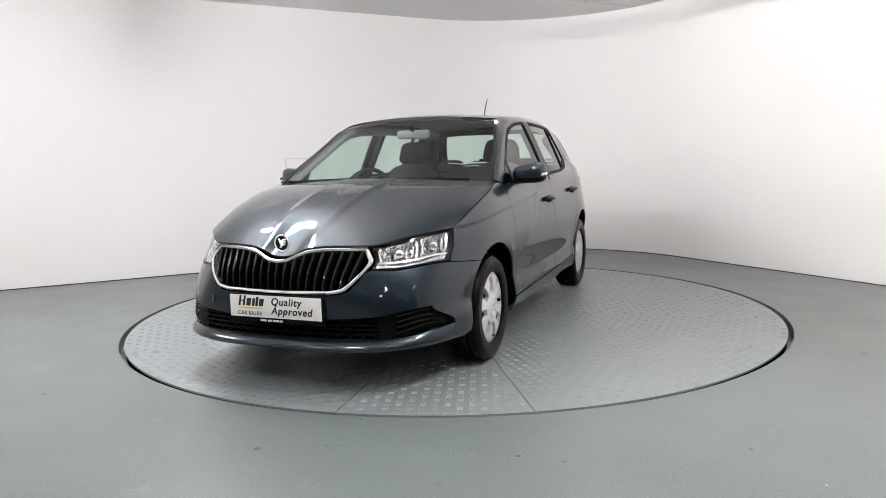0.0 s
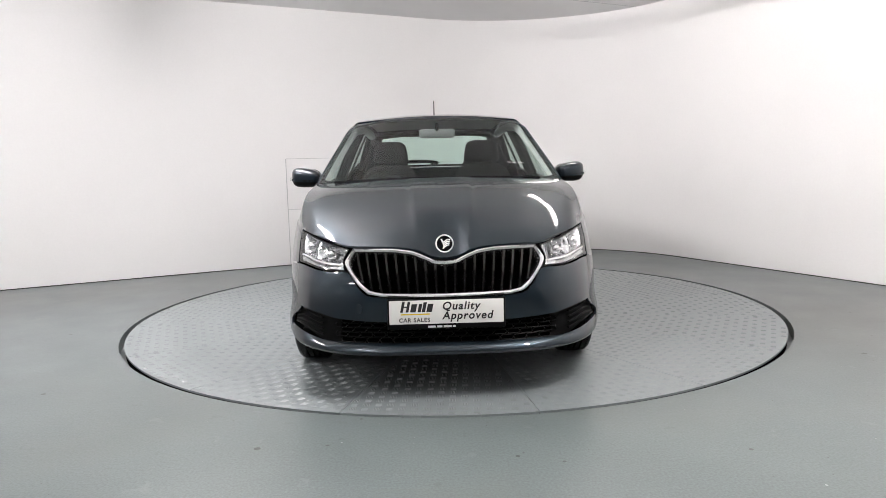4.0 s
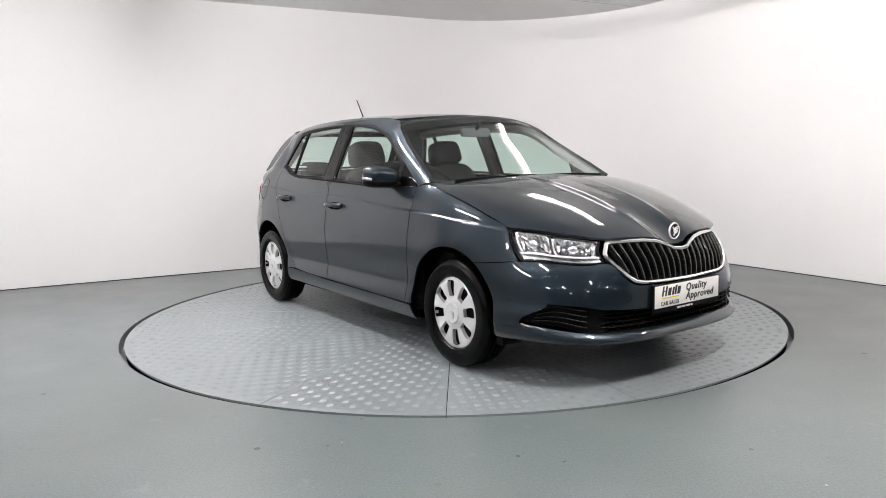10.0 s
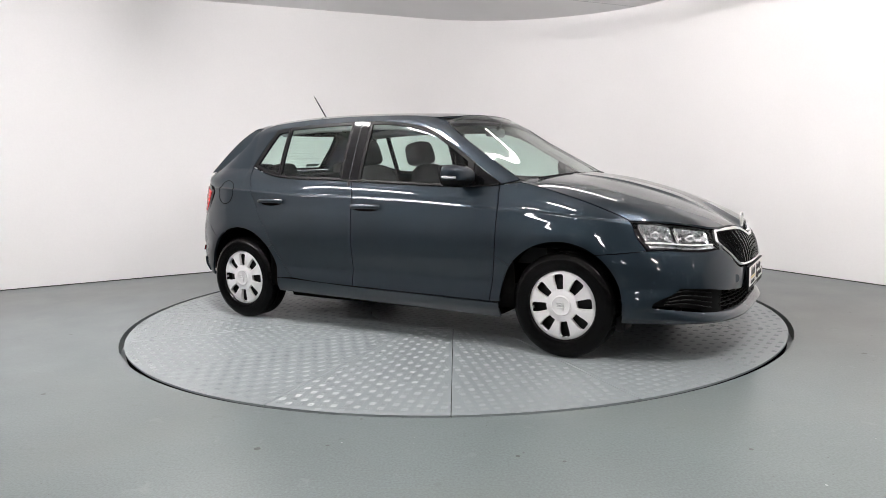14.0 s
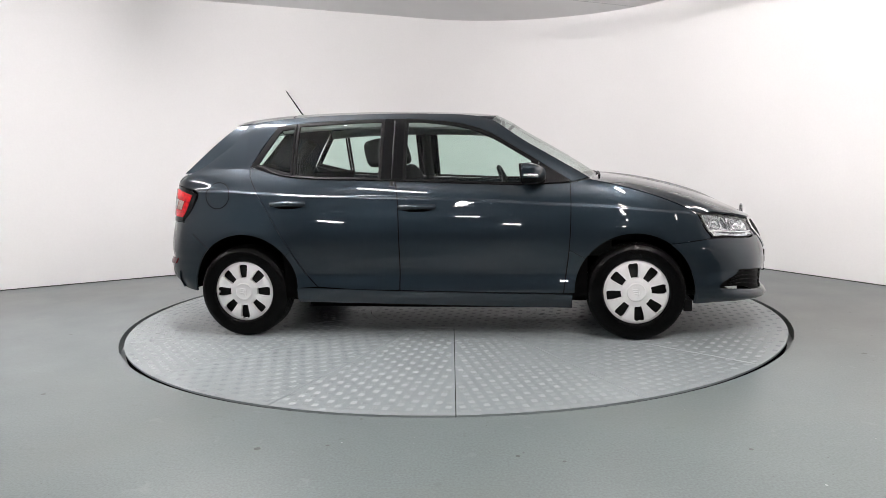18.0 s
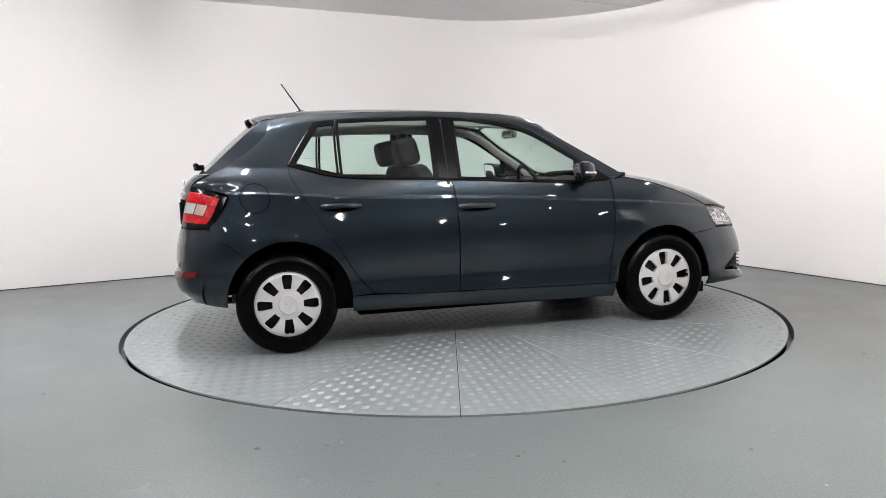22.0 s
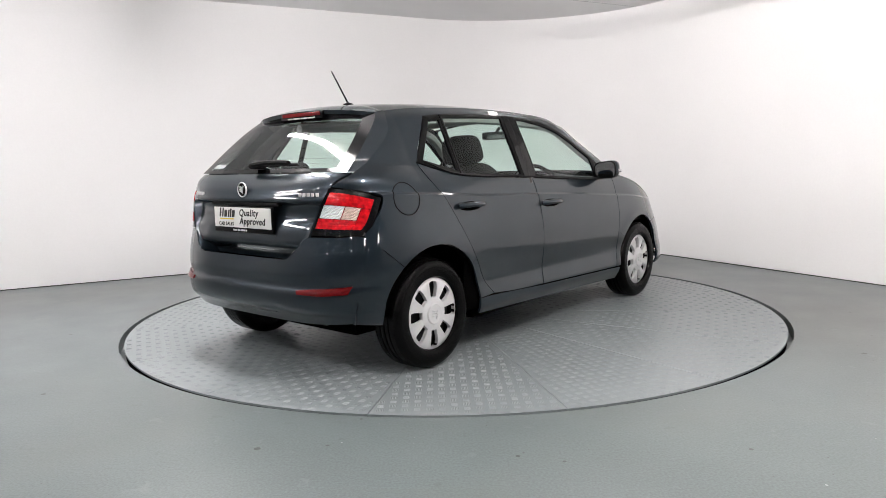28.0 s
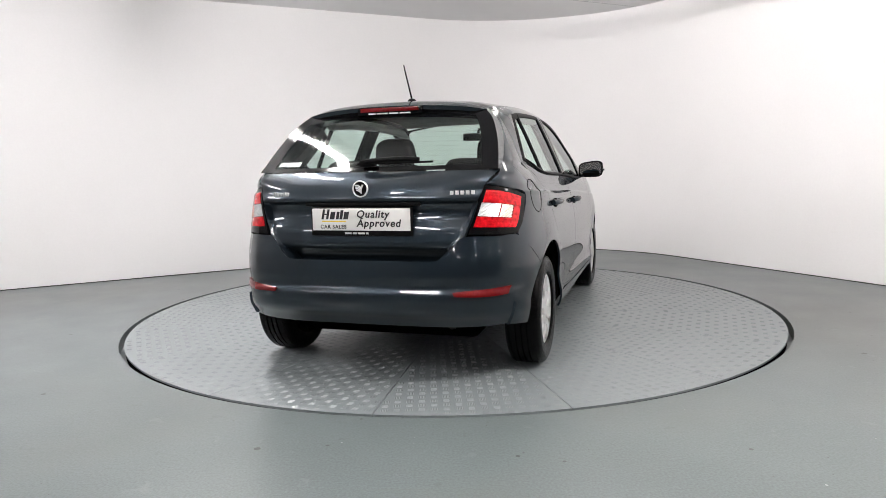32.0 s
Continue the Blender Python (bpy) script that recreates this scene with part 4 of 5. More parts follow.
    g = coons(top, low, spline(edge, 30), mirrored(spline(edge, 30)))
    s, t = np.linspace(-1, 1, 49)[None, :], np.linspace(0, 1, 31)[:, None]
    bulge = 0.014 * (1 - s * s) * np.sin(math.pi * t)
    g[..., 0] += bulge * 0.5
    g[..., 2] += bulge * 0.85
    w = part("windscreen", sheet(g, 0), GLASS, car, "clear windscreen")
    w.visible_shadow = False
    # pale bars for the small lettering on the screen
    bm = bmesh.new()
    for s0, s1 in ((0.30, 0.315), (0.322, 0.34), (0.347, 0.375)):
        for u0, u1 in ((s0, s1),):
            q = [g[int(22 + dz), :] for dz in (0, 1)]
            k = np.linspace(0, 1, 49)
            a0 = [[np.interp(0.5 - (u - 0.0), k, r[:, i]) for i in range(3)] for r in q for u in (u0, u1)]
            lo_, hi_ = np.array(a0[:2]), np.array(a0[:2]) + (np.array(a0[2:]) - np.array(a0[:2])) * 0.3
            v = [bm.verts.new(p + np.array([0.004, 0, 0.004])) for p in (lo_[0], lo_[1], hi_[1], hi_[0])]
            bm.faces.new(v)
    part("screen_lettering", bm, PALEINK, car)
    # black printed border of the screen
    bm = bmesh.new()
    for rows, cols in (((0, 1), (0, 48)), ((28, 30), (0, 48)), ((0, 30), (0, 1)), ((0, 30), (47, 48))):
        sub = g[rows[0]:rows[1] + 1, cols[0]:cols[1] + 1] + np.array([-0.004, 0, -0.004])
        v = [[bm.verts.new(p) for p in r] for r in sub]
        for a, b in zip(v, v[1:]):
            for j in range(len(a) - 1):
                bm.faces.new((a[j], b[j], b[j + 1], a[j + 1]))
    part("screen_border", bm, GLOSSBLACK, car)
    # cowl panel and wipers
    bm = bmesh.new()
    lo2 = low + np.array([-0.02, 0, -0.012])
    up2 = COWL[::1] + np.array([0.02, 0, -0.02])
    up2 = np.stack([np.interp(np.linspace(0, 1, 49), np.linspace(0, 1, len(up2)), up2[:, k]) for k in range(3)], -1)
    v = [[bm.verts.new(p) for p in r] for r in (lo2, (lo2 + up2) / 2 - [0, 0, 0.01], up2)]
    for a, b in zip(v, v[1:]):
        for j in range(48):
            bm.faces.new((a[j], b[j], b[j + 1], a[j + 1]))
    part("cowl", bm, BLACK, car)
    for pts in (((1.03, -0.62, 1.0), (1.045, -0.40, 1.008), (1.06, -0.1, 1.015), (1.06, 0.02, 1.008)), ((1.07, -0.02, 1.01), (1.055, 0.22, 1.012), (1.03, 0.45, 1.008), (1.0, 0.60, 1.0))):
        bm = bmesh.new()
        sweep(bm, spline(pts, 12) - np.array([0, 0, 0.012]), 0.008, 6)
        part("wiper", bm, BLACK, car)


def build_nose(car):
    """Grille, lamps, intakes and number plate at the front."""
    grille = new("grille")
    grille.parent = car
    half = [(0.0, 0.645), (0.05, 0.65), (0.10, 0.672), (0.15, 0.69), (0.23, 0.699), (0.33, 0.700), (0.425, 0.699), (0.466, 0.636), (0.442, 0.597), (0.392, 0.536), (0.354, 0.505), (0.29, 0.494), (0.0, 0.489)]
    inner = [(0.0, 0.631), (0.05, 0.636), (0.10, 0.658), (0.15, 0.676), (0.23, 0.686), (0.33, 0.687), (0.416, 0.686), (0.448, 0.635), (0.426, 0.597), (0.380, 0.546), (0.344, 0.518), (0.286, 0.508), (0.0, 0.503)]

    def loop(h, off, n=60):
        p = poly(h, n)
        left = front_points(p[:, 0], p[:, 1], off)
        return np.vstack([left, mirrored(left)[-2:0:-1]])
    bm = bmesh.new()
    rows = [[bm.verts.new(p) for p in loop(h, o)] for h, o in ((half, -0.01), (half, 0.004), ([(a * 0.5 + c * 0.5, b * 0.5 + d * 0.5) for (a, b), (c, d) in zip(half, inner)], 0.009), (inner, 0.003), (inner, -0.03))]
    k = len(rows[0])
    for a, b in zip(rows, rows[1:]):
        for i in range(k):
            bm.faces.new((a[i], a[(i + 1) % k], b[(i + 1) % k], b[i]))
    bmesh.ops.recalc_face_normals(bm, faces=bm.faces)
    part("grille_frame", bm, CHROME, grille, "polished chrome grille surround")
    bm = bmesh.new()
    bm.faces.new([bm.verts.new(p) for p in loop(half, -0.045)])
    part("backing", bm, GAP, grille)
    top = smooth_curve(inner[:8])
    low = smooth_curve([(0.0, 0.503), (0.286, 0.508), (0.344, 0.518), (0.380, 0.546), (0.426, 0.597), (0.448, 0.635)])
    for i in range(-9, 10):
        y = i * 0.0455
        lean = 0.035 * i / 9
        zt, zl = float(top(min(abs(y), 0.445))) + 0.002, float(low(min(abs(y - lean * 0.6), 0.44))) - 0.002
        if zt - zl < 0.03:
            continue
        bm = bmesh.new()
        prof = [(-0.012, -0.03), (-0.010, -0.004), (-0.005, 0.004), (0.005, 0.004), (0.010, -0.004), (0.012, -0.03)]
        rings = []
        for t in np.linspace(0, 1, 8):
            z = zl + (zt - zl) * t
            yc = y - lean * (1 - t)
            p = front_points(yc, z)
            rings.append([bm.verts.new((p[0] + b - 0.004, p[1] + a * (0.75 + 0.25 * t), z)) for a, b in prof])
        for a, b in zip(rings, rings[1:]):
            for q in range(5):
                bm.faces.new((a[q], a[q + 1], b[q + 1], b[q]))
        bmesh.ops.recalc_face_normals(bm, faces=bm.faces)
        part("slat", bm, SLAT, grille)
    badge(car, (2.026, 0.0, 0.722), 1, 0.042)
    # headlamps
    quad = ([at_x(1.685, 0.612), at_front(0.685, 0.612), at_front(0.57, 0.600), at_front(0.466, 0.604)],
            [at_x(1.59, 0.757), at_x(1.70, 0.748), at_front(0.62, 0.735), at_front(0.445, 0.701)],
            [at_x(1.685, 0.612), at_x(1.63, 0.68), at_x(1.59, 0.757)], [at_front(0.466, 0.604), at_front(0.472, 0.645), at_front(0.445, 0.701)])
    g = uz_grid(*quad, 36, 16)

    def on(s, t, off):
        uz = blend_grid(g, np.array(s), np.array(t))
        return skin(uz[..., 0], uz[..., 1], off)
    for side in (1, -1):
        lamp = new("headlight")
        lamp.parent = car
        lamp["label"] = "clear-lensed halogen headlight with chrome reflectors"
        flip = np.array([1, side, 1])

        def patch(s0, s1, t0, t1, off, n=16, m=10, bowl=0.0, ribs=0.0):
            s, t = np.meshgrid(np.linspace(s0, s1, n), np.linspace(t0, t1, m))
            a, b = (s - s0) / (s1 - s0) * 2 - 1, (t - t0) / (t1 - t0) * 2 - 1
            return on(s, t, off - bowl * (1 - a * a) * (1 - b * b) + ribs * np.abs(np.sin(a * 12.0)) * (1 - b * b)) * flip
        # housing: a tray with deep walls
        bm = sheet(patch(0.0, 1.0, 0.0, 1.0, -0.055, 24, 10), 0.004, flip=side > 0)
        part("housing", bm, LAMPTRAY, lamp)
        bm = bmesh.new()
        a, b = patch(0, 1, 0, 1, 0.0, 24, 10), patch(0, 1, 0, 1, -0.055, 24, 10)
        for q in (np.s_[0], np.s_[-1], np.s_[:, 0], np.s_[:, -1]):
            va, vb = [bm.verts.new(p) for p in a[q]], [bm.verts.new(p) for p in b[q]]
            for i in range(len(va) - 1):
                bm.faces.new((va[i], va[i + 1], vb[i + 1], vb[i]))
        part("bezel", bm, BLACK, lamp)
        for s0, s1, t0, t1 in ((0.07, 0.46, 0.33, 0.95), (0.49, 0.96, 0.34, 0.94)):
            part("reflector", sheet(patch(s0, s1, t0, t1, -0.018, 60, 12, 0.045, 0.007), 0.002, flip=side > 0), REFLECTOR, lamp)
            c = on((s0 + s1) / 2, (t0 + t1) / 2, -0.035) * flip
            bm = bmesh.new()
            bmesh.ops.create_uvsphere(bm, u_segments=16, v_segments=10, radius=0.027, matrix=Matrix.Translation(c))
            part("bulb_shield", bm, CHROME, lamp)
        part("light_strip", sheet(patch(0.06, 0.97, 0.07, 0.24, -0.012, 24, 5, 0.01), 0.006, flip=side > 0), REFLECTOR, lamp, "clear daytime light strip")
        part("ridge", sheet(patch(0.05, 0.98, 0.25, 0.30, -0.008, 24, 3), 0.01, flip=side > 0), SILVER, lamp)
        part("lamp_edge", sheet(patch(0.0, 1.0, 0.972, 1.0, 0.001, 30, 3), 0.003, flip=side > 0), GLOSSBLACK, lamp)
        lens = part("lens", sheet(patch(0.0, 1.0, 0.0, 1.0, -0.001, 30, 14), 0, flip=side > 0), LENS, lamp)
        lens.visible_shadow = False
    # lower intake with a honeycomb of bars, and blanked fog lamp pockets with slats
    intake = new("lower_intake")
    intake.parent = car
    us = np.linspace(at_front(0.70, 0.33)[0], XF0 + SPAN, 40)
    for s in (1, -1):
        g2 = np.array([skin(us, np.full(40, z), -0.05) for z in np.linspace(0.235, 0.43, 5)])
        part("backing", sheet(mirrored(g2) if s < 0 else g2, 0, flip=s > 0), GAP, intake)
    bm = bmesh.new()
    step = 0.062
    for r, z in enumerate(np.arange(0.268, 0.385, 0.0215)):
        for i in range(-9, 10):
            y = (i + 0.5 * (r % 2)) * step
            if abs(y) > 0.50:
                continue
            pts = []
            for a, b in ((-0.5, 0.0), (-0.36, 0.009), (0.36, 0.009), (0.5, 0.0), (0.36, -0.009), (-0.36, -0.009)):
                yy = y + a * step
                pts.append((yy, z + b))
            pts = front_points(*np.array(pts).T, -0.022)
            sweep(bm, pts, 0.0030, 4, closed=True)
    part("mesh", bm, BLACK, intake, "black honeycomb mesh")
    for s in (1, -1):
        floor_z, roof_z = smooth_curve([(0.50, 0.265), (0.60, 0.280), (0.70, 0.312), (0.775, 0.322)]), smooth_curve([(0.50, 0.395), (0.60, 0.412), (0.70, 0.42), (0.775, 0.345)])

        def pocket_point(y, t, off):
            z = float(floor_z(y)) + t * float(roof_z(y) - floor_z(y))
            return skin(*np.array(at_front(y, z)), off) * [1, s, 1]
        g2 = np.array([[pocket_point(y, t, -0.026) for y in np.linspace(0.775, 0.50, 14)] for t in np.linspace(0, 1, 6)])
        pocket = part("fog_pocket", sheet(g2, 0.01, flip=s > 0), BLACK, intake)
        for t in (0.2, 0.4, 0.6, 0.8):
            bm = bmesh.new()
            sweep(bm, [pocket_point(y, t, -0.014) for y in np.linspace(0.755 - 0.03 * t, 0.585, 12)], 0.006, 6, flat=0.6)
            part("slat", bm, BLACK, pocket)
    # tow-eye cap
    bm = bmesh.new()
    p = skin(*np.array(at_front(0.40, 0.437)), 0.0005)
    m = Matrix.Translation((p[0], -p[1], p[2])) @ (Vector((0.86, -0.5, 0.05))).to_track_quat("Z", "Y").to_matrix().to_4x4()
    bmesh.ops.create_cone(bm, cap_ends=True, segments=28, radius1=0.023, radius2=0.022, depth=0.003, matrix=m)
    part("tow_cap", bm, PAINT, car)


def number_plate(car, place, facing):
    """A white plate in a black holder; the rental firm's mark is only shapes."""
    x, y, z = place
    plate = new("number_plate")
    plate.parent = car
    plate.location = place
    plate.rotation_euler = (0, 0, 0) if facing > 0 else (0, 0, math.pi)
    plate["label"] = "white show plate in a black holder"
    bm = bmesh.new()
    box(bm, -0.012, 0.004, -0.267, 0.267, -0.078, 0.062, 0.006)
    part("holder", bm, BLACK, plate)
    bm = bmesh.new()
    box(bm, 0.002, 0.0065, -0.258, 0.258, -0.052, 0.056, 0.002)
    part("plate", bm, WHITE, plate)

    def words(text, yy, zz, size, mat, name="lettering", shear=0.2):
        c = bpy.data.curves.new(name, "FONT")
        c.body, c.size, c.shear, c.align_x, c.extrude = text, size, shear, "CENTER", 0.0004
        c.space_character = 1.14
        c.bevel_depth = 0.0011 * size / 0.05
        c.materials.append(mat)
        o = new(name, c)
        o.parent = plate
        o.location, o.rotation_euler = (0.0072, yy, zz), (math.pi / 2, 0, math.pi / 2)
        return o
    words("Quality", 0.064, 0.012, 0.050, INK)
    words("Approved", 0.094, -0.032, 0.050, INK)
    words("CAR SALES", -0.145, -0.042, 0.026, INK, shear=0.0)
    bm = bmesh.new()
    for a, b, h in ((-0.205, -0.193, 0.052), (-0.18, -0.168, 0.052), (-0.196, -0.178, 0.03), (-0.16, -0.135, 0.040), (-0.127, -0.112, 0.040), (-0.108, -0.093, 0.048), (-0.087, -0.062, 0.040)):
        lo = 0.024 if (a, b) == (-0.196, -0.178) else 0.003
        box(bm, 0.0066, 0.0074, a, b, lo, h)
    for v in bm.verts:
        v.co.y += 0.22 * (v.co.z - 0.02)
    part("mark", bm, INK, plate, "black mark of the rental firm")
    bm = bmesh.new()
    box(bm, 0.0066, 0.0074, -0.205, -0.075, -0.010, -0.004)
    part("mark_line", bm, YELLOW, plate, "yellow underline")
    bm = bmesh.new()
    for a, b in ((-0.085, -0.05), (-0.043, -0.02), (-0.014, 0.022), (0.028, 0.04)):
        box(bm, 0.0042, 0.0052, a, b, -0.070, -0.061)
    part("holder_lettering", bm, PALEINK, plate)


def build_tail_lamps(car):
    quad = ([at_rear(0.530, 0.748), at_rear(0.66, 0.745), at_x(-1.655, 0.745)], [at_rear(0.597, 0.982), at_rear(0.69, 0.961), at_x(-1.54, 0.925)],
            [at_rear(0.530, 0.748), at_rear(0.58, 0.92), at_rear(0.597, 0.982)], X((-1.655, 0.745), (-1.60, 0.80), (-1.54, 0.925)))
    g = uz_grid(*quad, 30, 20)

    def patch(s0, s1, t0, t1, off, side, n=17, m=9, facet=0.0, ribs=0.0):
        s, t = np.meshgrid(np.linspace(s0, s1, n), np.linspace(t0, t1, m))
        uz = blend_grid(g, s, t)
        i, j = np.meshgrid(np.arange(n), np.arange(m))
        return skin(uz[..., 0], uz[..., 1], off + facet * ((i + j) % 2) + ribs * (j % 2)) * [1, side, 1]
    for side in (1, -1):
        lamp = new("tail_light")
        lamp.parent = car
        lamp["label"] = "red and clear tail light in gloss black"
        part("housing", sheet(shrink(patch(0, 1, 0, 1, 0.002, side), (0.002,) * 4), 0.012, flip=side > 0), GLOSSBLACK, lamp)
        part("upper_lens", sheet(patch(0.07, 0.86, 0.66, 0.90, 0.005, side, ribs=0.0005), 0.004, flip=side > 0), REDLENS, lamp, smooth=False)
        part("outer_lens", sheet(patch(0.69, 0.86, 0.16, 0.655, 0.005, side, ribs=0.0005), 0.004, flip=side > 0), REDLENS, lamp, smooth=False)
        part("lower_lens", sheet(patch(0.05, 0.685, 0.16, 0.37, 0.005, side, ribs=0.0005), 0.004, flip=side > 0), REDLENS, lamp, smooth=False)
        part("clear_lens", sheet(patch(0.06, 0.42, 0.375, 0.655, 0.003, side, 12, 9, 0.0028), 0.003, flip=side > 0), CLEARLENS, lamp, "clear reversing lens", smooth=False)
        part("turn_lens", sheet(patch(0.425, 0.685, 0.375, 0.655, 0.003, side, 9, 9, 0.0028), 0.003, flip=side > 0), TURNLENS, lamp, "pale orange turn lens", smooth=False)
        for s0, s1, t0, t1 in ((0.05, 0.70, 0.368, 0.380), (0.05, 0.70, 0.650, 0.662), (0.680, 0.694, 0.37, 0.66), (0.415, 0.430, 0.38, 0.65)):
            part("divider", sheet(patch(s0, s1, t0, t1, 0.0068, side, 13, 3), 0.003, flip=side > 0), DIVIDER, lamp)
    # reflectors in the bumper
    q = uz_grid([at_rear(0.475, 0.462), at_rear(0.6, 0.459), at_rear(0.70, 0.464)], [at_rear(0.465, 0.478), at_rear(0.58, 0.490), at_rear(0.712, 0.503)],
                [at_rear(0.475, 0.462), at_rear(0.465, 0.478)], [at_rear(0.70, 0.464), at_rear(0.712, 0.503)], 16, 4)
    for side in (1, -1):
        p = skin(q[..., 0], q[..., 1], 0.009) * [1, side, 1]
        part("rear_reflector", sheet(p, 0.012, flip=side > 0), DARKRED, car, "dark red bumper reflector")


# ---------------------------------------------------------------- the car: wheels and loose parts
def build_wheels(car):
    def tyre_mesh():
        bm = bmesh.new()
        r = TYRE_R
        lathe(bm, [(0.192, -0.075), (0.20, -0.088), (0.235, -0.094), (0.262, -0.092), (0.282, -0.082), (r - 0.004, -0.070), (r, -0.05), (r, -0.034), (r - 0.008, -0.033), (r - 0.008, -0.027), (r, -0.026), (r, -0.004), (r - 0.008, -0.003), (r - 0.008, 0.003),
                   (r, 0.004), (r, 0.026), (r - 0.008, 0.027), (r - 0.008, 0.033), (r, 0.034), (r, 0.05), (r - 0.004, 0.070), (0.286, 0.078), (0.282, 0.083), (0.262, 0.092), (0.258, 0.0935), (0.250, 0.0925), (0.235, 0.094), (0.212, 0.0915), (0.20, 0.088), (0.192, 0.075)], 72)
        # shoulder blocks
        for i in range(84):
            a = 2 * math.pi * i / 84
            for h in (-0.062, 0.062):
                m = Matrix.Rotation(-a, 4, "Y") @ Matrix.Translation((r - 0.0050, h * 0.95, 0))
                v = bmesh.ops.create_cube(bm, size=1.0)["verts"]
                for q in v:
                    q.co = m @ Vector((q.co.x * 0.008, q.co.y * 0.014, q.co.z * 0.013))
        return bm

    def cap_mesh():
        """Eight broad spokes between a hub and a rim, with openings that go through."""
        bm = bmesh.new()
        radii = [0.055, 0.072, 0.084, 0.089, 0.093, 0.102, 0.116, 0.130, 0.144, 0.158, 0.167, 0.171, 0.175, 0.186, 0.194, 0.199]
        height = smooth_curve([(0.05, 0.006), (0.075, 0.003), (0.09, 0.0), (0.12, 0.002), (0.15, 0.001), (0.165, -0.001), (0.185, -0.006), (0.199, -0.016)])
        half = smooth_curve([(0.055, 0.0160), (0.089, 0.0165), (0.093, 0.0210), (0.102, 0.0222), (0.158, 0.0295), (0.167, 0.0290), (0.171, 0.0270), (0.175, 0.0225), (0.199, 0.0220)])
        cols, n = 16, 128

        def turn_of(r, i):
            k, c = divmod(i, cols)
            f = (c - cols / 2) / (cols / 2)
            alpha = math.asin(float(half(r)) / r)
            out = math.pi / 8
            a = f / 0.5 * alpha if abs(f) <= 0.5 else math.copysign(alpha + (abs(f) - 0.5) / 0.5 * (out - alpha), f)
            return k * math.pi / 4 + a

        def open_cell(k, i):
            return 0.089 <= radii[k] < 0.1749 and cols // 4 <= i % cols < cols * 3 // 4
        v = {}
        for k, r in enumerate(radii):
            for i in range(n):
                a = turn_of(r, i)
                v[k, i] = bm.verts.new((r * math.cos(a), float(height(r)), r * math.sin(a)))
        for k in range(len(radii) - 1):
            for i in range(n):
                if not open_cell(k, i):
                    bm.faces.new((v[k, i], v[k + 1, i], v[k + 1, (i + 1) % n], v[k, (i + 1) % n]))
        for q in [q for q in bm.verts if not q.link_faces]:
            bm.verts.remove(q)
        bmesh.ops.recalc_face_normals(bm, faces=bm.faces)
        rims = [e for e in bm.edges if len(e.link_faces) == 1 and 0.08 < Vector((e.verts[0].co.x, e.verts[0].co.z)).length < 0.175]
        made = bmesh.ops.extrude_edge_only(bm, edges=rims)["geom"]
        for q in made:
            if isinstance(q, bmesh.types.BMVert):
                q.co = Vector((q.co.x, q.co.y - 0.022, q.co.z))
        return bm
    first = {}
    for x in (WHEEL_X, -WHEEL_X):
        for s in (1, -1):
            wheel = new("wheel")
            wheel.parent = car
            wheel.location = (x, s * 0.722, WHEEL_Z)
            wheel.rotation_euler = (0, radians(7 if x > 0 else 0), 0 if s > 0 else math.pi)
            wheel["label"] = "black tyre with a silver eight-spoke hubcap"
            if not first:
                first["tyre"] = part("tyre", tyre_mesh(), RUBBER, wheel, angle=40)
                bm = bmesh.new()
                lathe(bm, [(0.192, 0.06), (0.185, 0.02), (0.17, 0.03), (0.12, 0.035), (0.07, 0.045), (0.001, 0.045)], 48)
                first["steel_rim"] = part("steel_rim", bm, STEEL, wheel)
                cap = part("hubcap", cap_mesh(), SILVER, wheel, "silver plastic hubcap", angle=40)
                cap.location.y = 0.082
                first["hubcap"] = cap
                bm = bmesh.new()
                lathe(bm, [(0.058, -0.004), (0.057, 0.006), (0.052, 0.010), (0.046, 0.008), (0.0005, 0.009)], 40)
                for i in range(3):
                    sweep(bm, [(-0.012, 0.010, 0.014 - 0.013 * i), (0.004, 0.011, 0.020 - 0.013 * i), (0.022, 0.010, 0.018 - 0.013 * i)], 0.0035, 6)
                sweep(bm, [(-0.012, 0.010, 0.02), (-0.016, 0.011, -0.005), (-0.008, 0.010, -0.028)], 0.004, 6)
                hub = part("hub_cover", bm, SILVER, wheel)
                hub.location.y = 0.085
                first["hub_cover"] = hub
            else:
                for k, o in first.items():
                    c = o.copy()
                    scene.collection.objects.link(c)
                    c.parent = wheel
    # wheel houses
    for x in (WHEEL_X, -WHEEL_X):
        for s in (1, -1):
            bm = bmesh.new()
            ring = [(x * 0.987 + 0.362 * math.cos(a), 0.30 + 0.362 * math.sin(a)) for a in np.linspace(0.0, math.pi - (0.13 if x > 0 else 0.02), 28)]
            rim = [skin(*np.array(at_x(*p)))[1] - 0.025 for p in ring]
            rows = [[bm.verts.new((p[0], s * 0.45, p[1])) for p in ring], [bm.verts.new((p[0], s * q, p[1])) for p, q in zip(ring, rim)]]
            for i in range(27):
                bm.faces.new((rows[0][i], rows[0][i + 1], rows[1][i + 1], rows[1][i]))
            bm.faces.new(rows[0])
            part("wheel_house", bm, GAP, car)


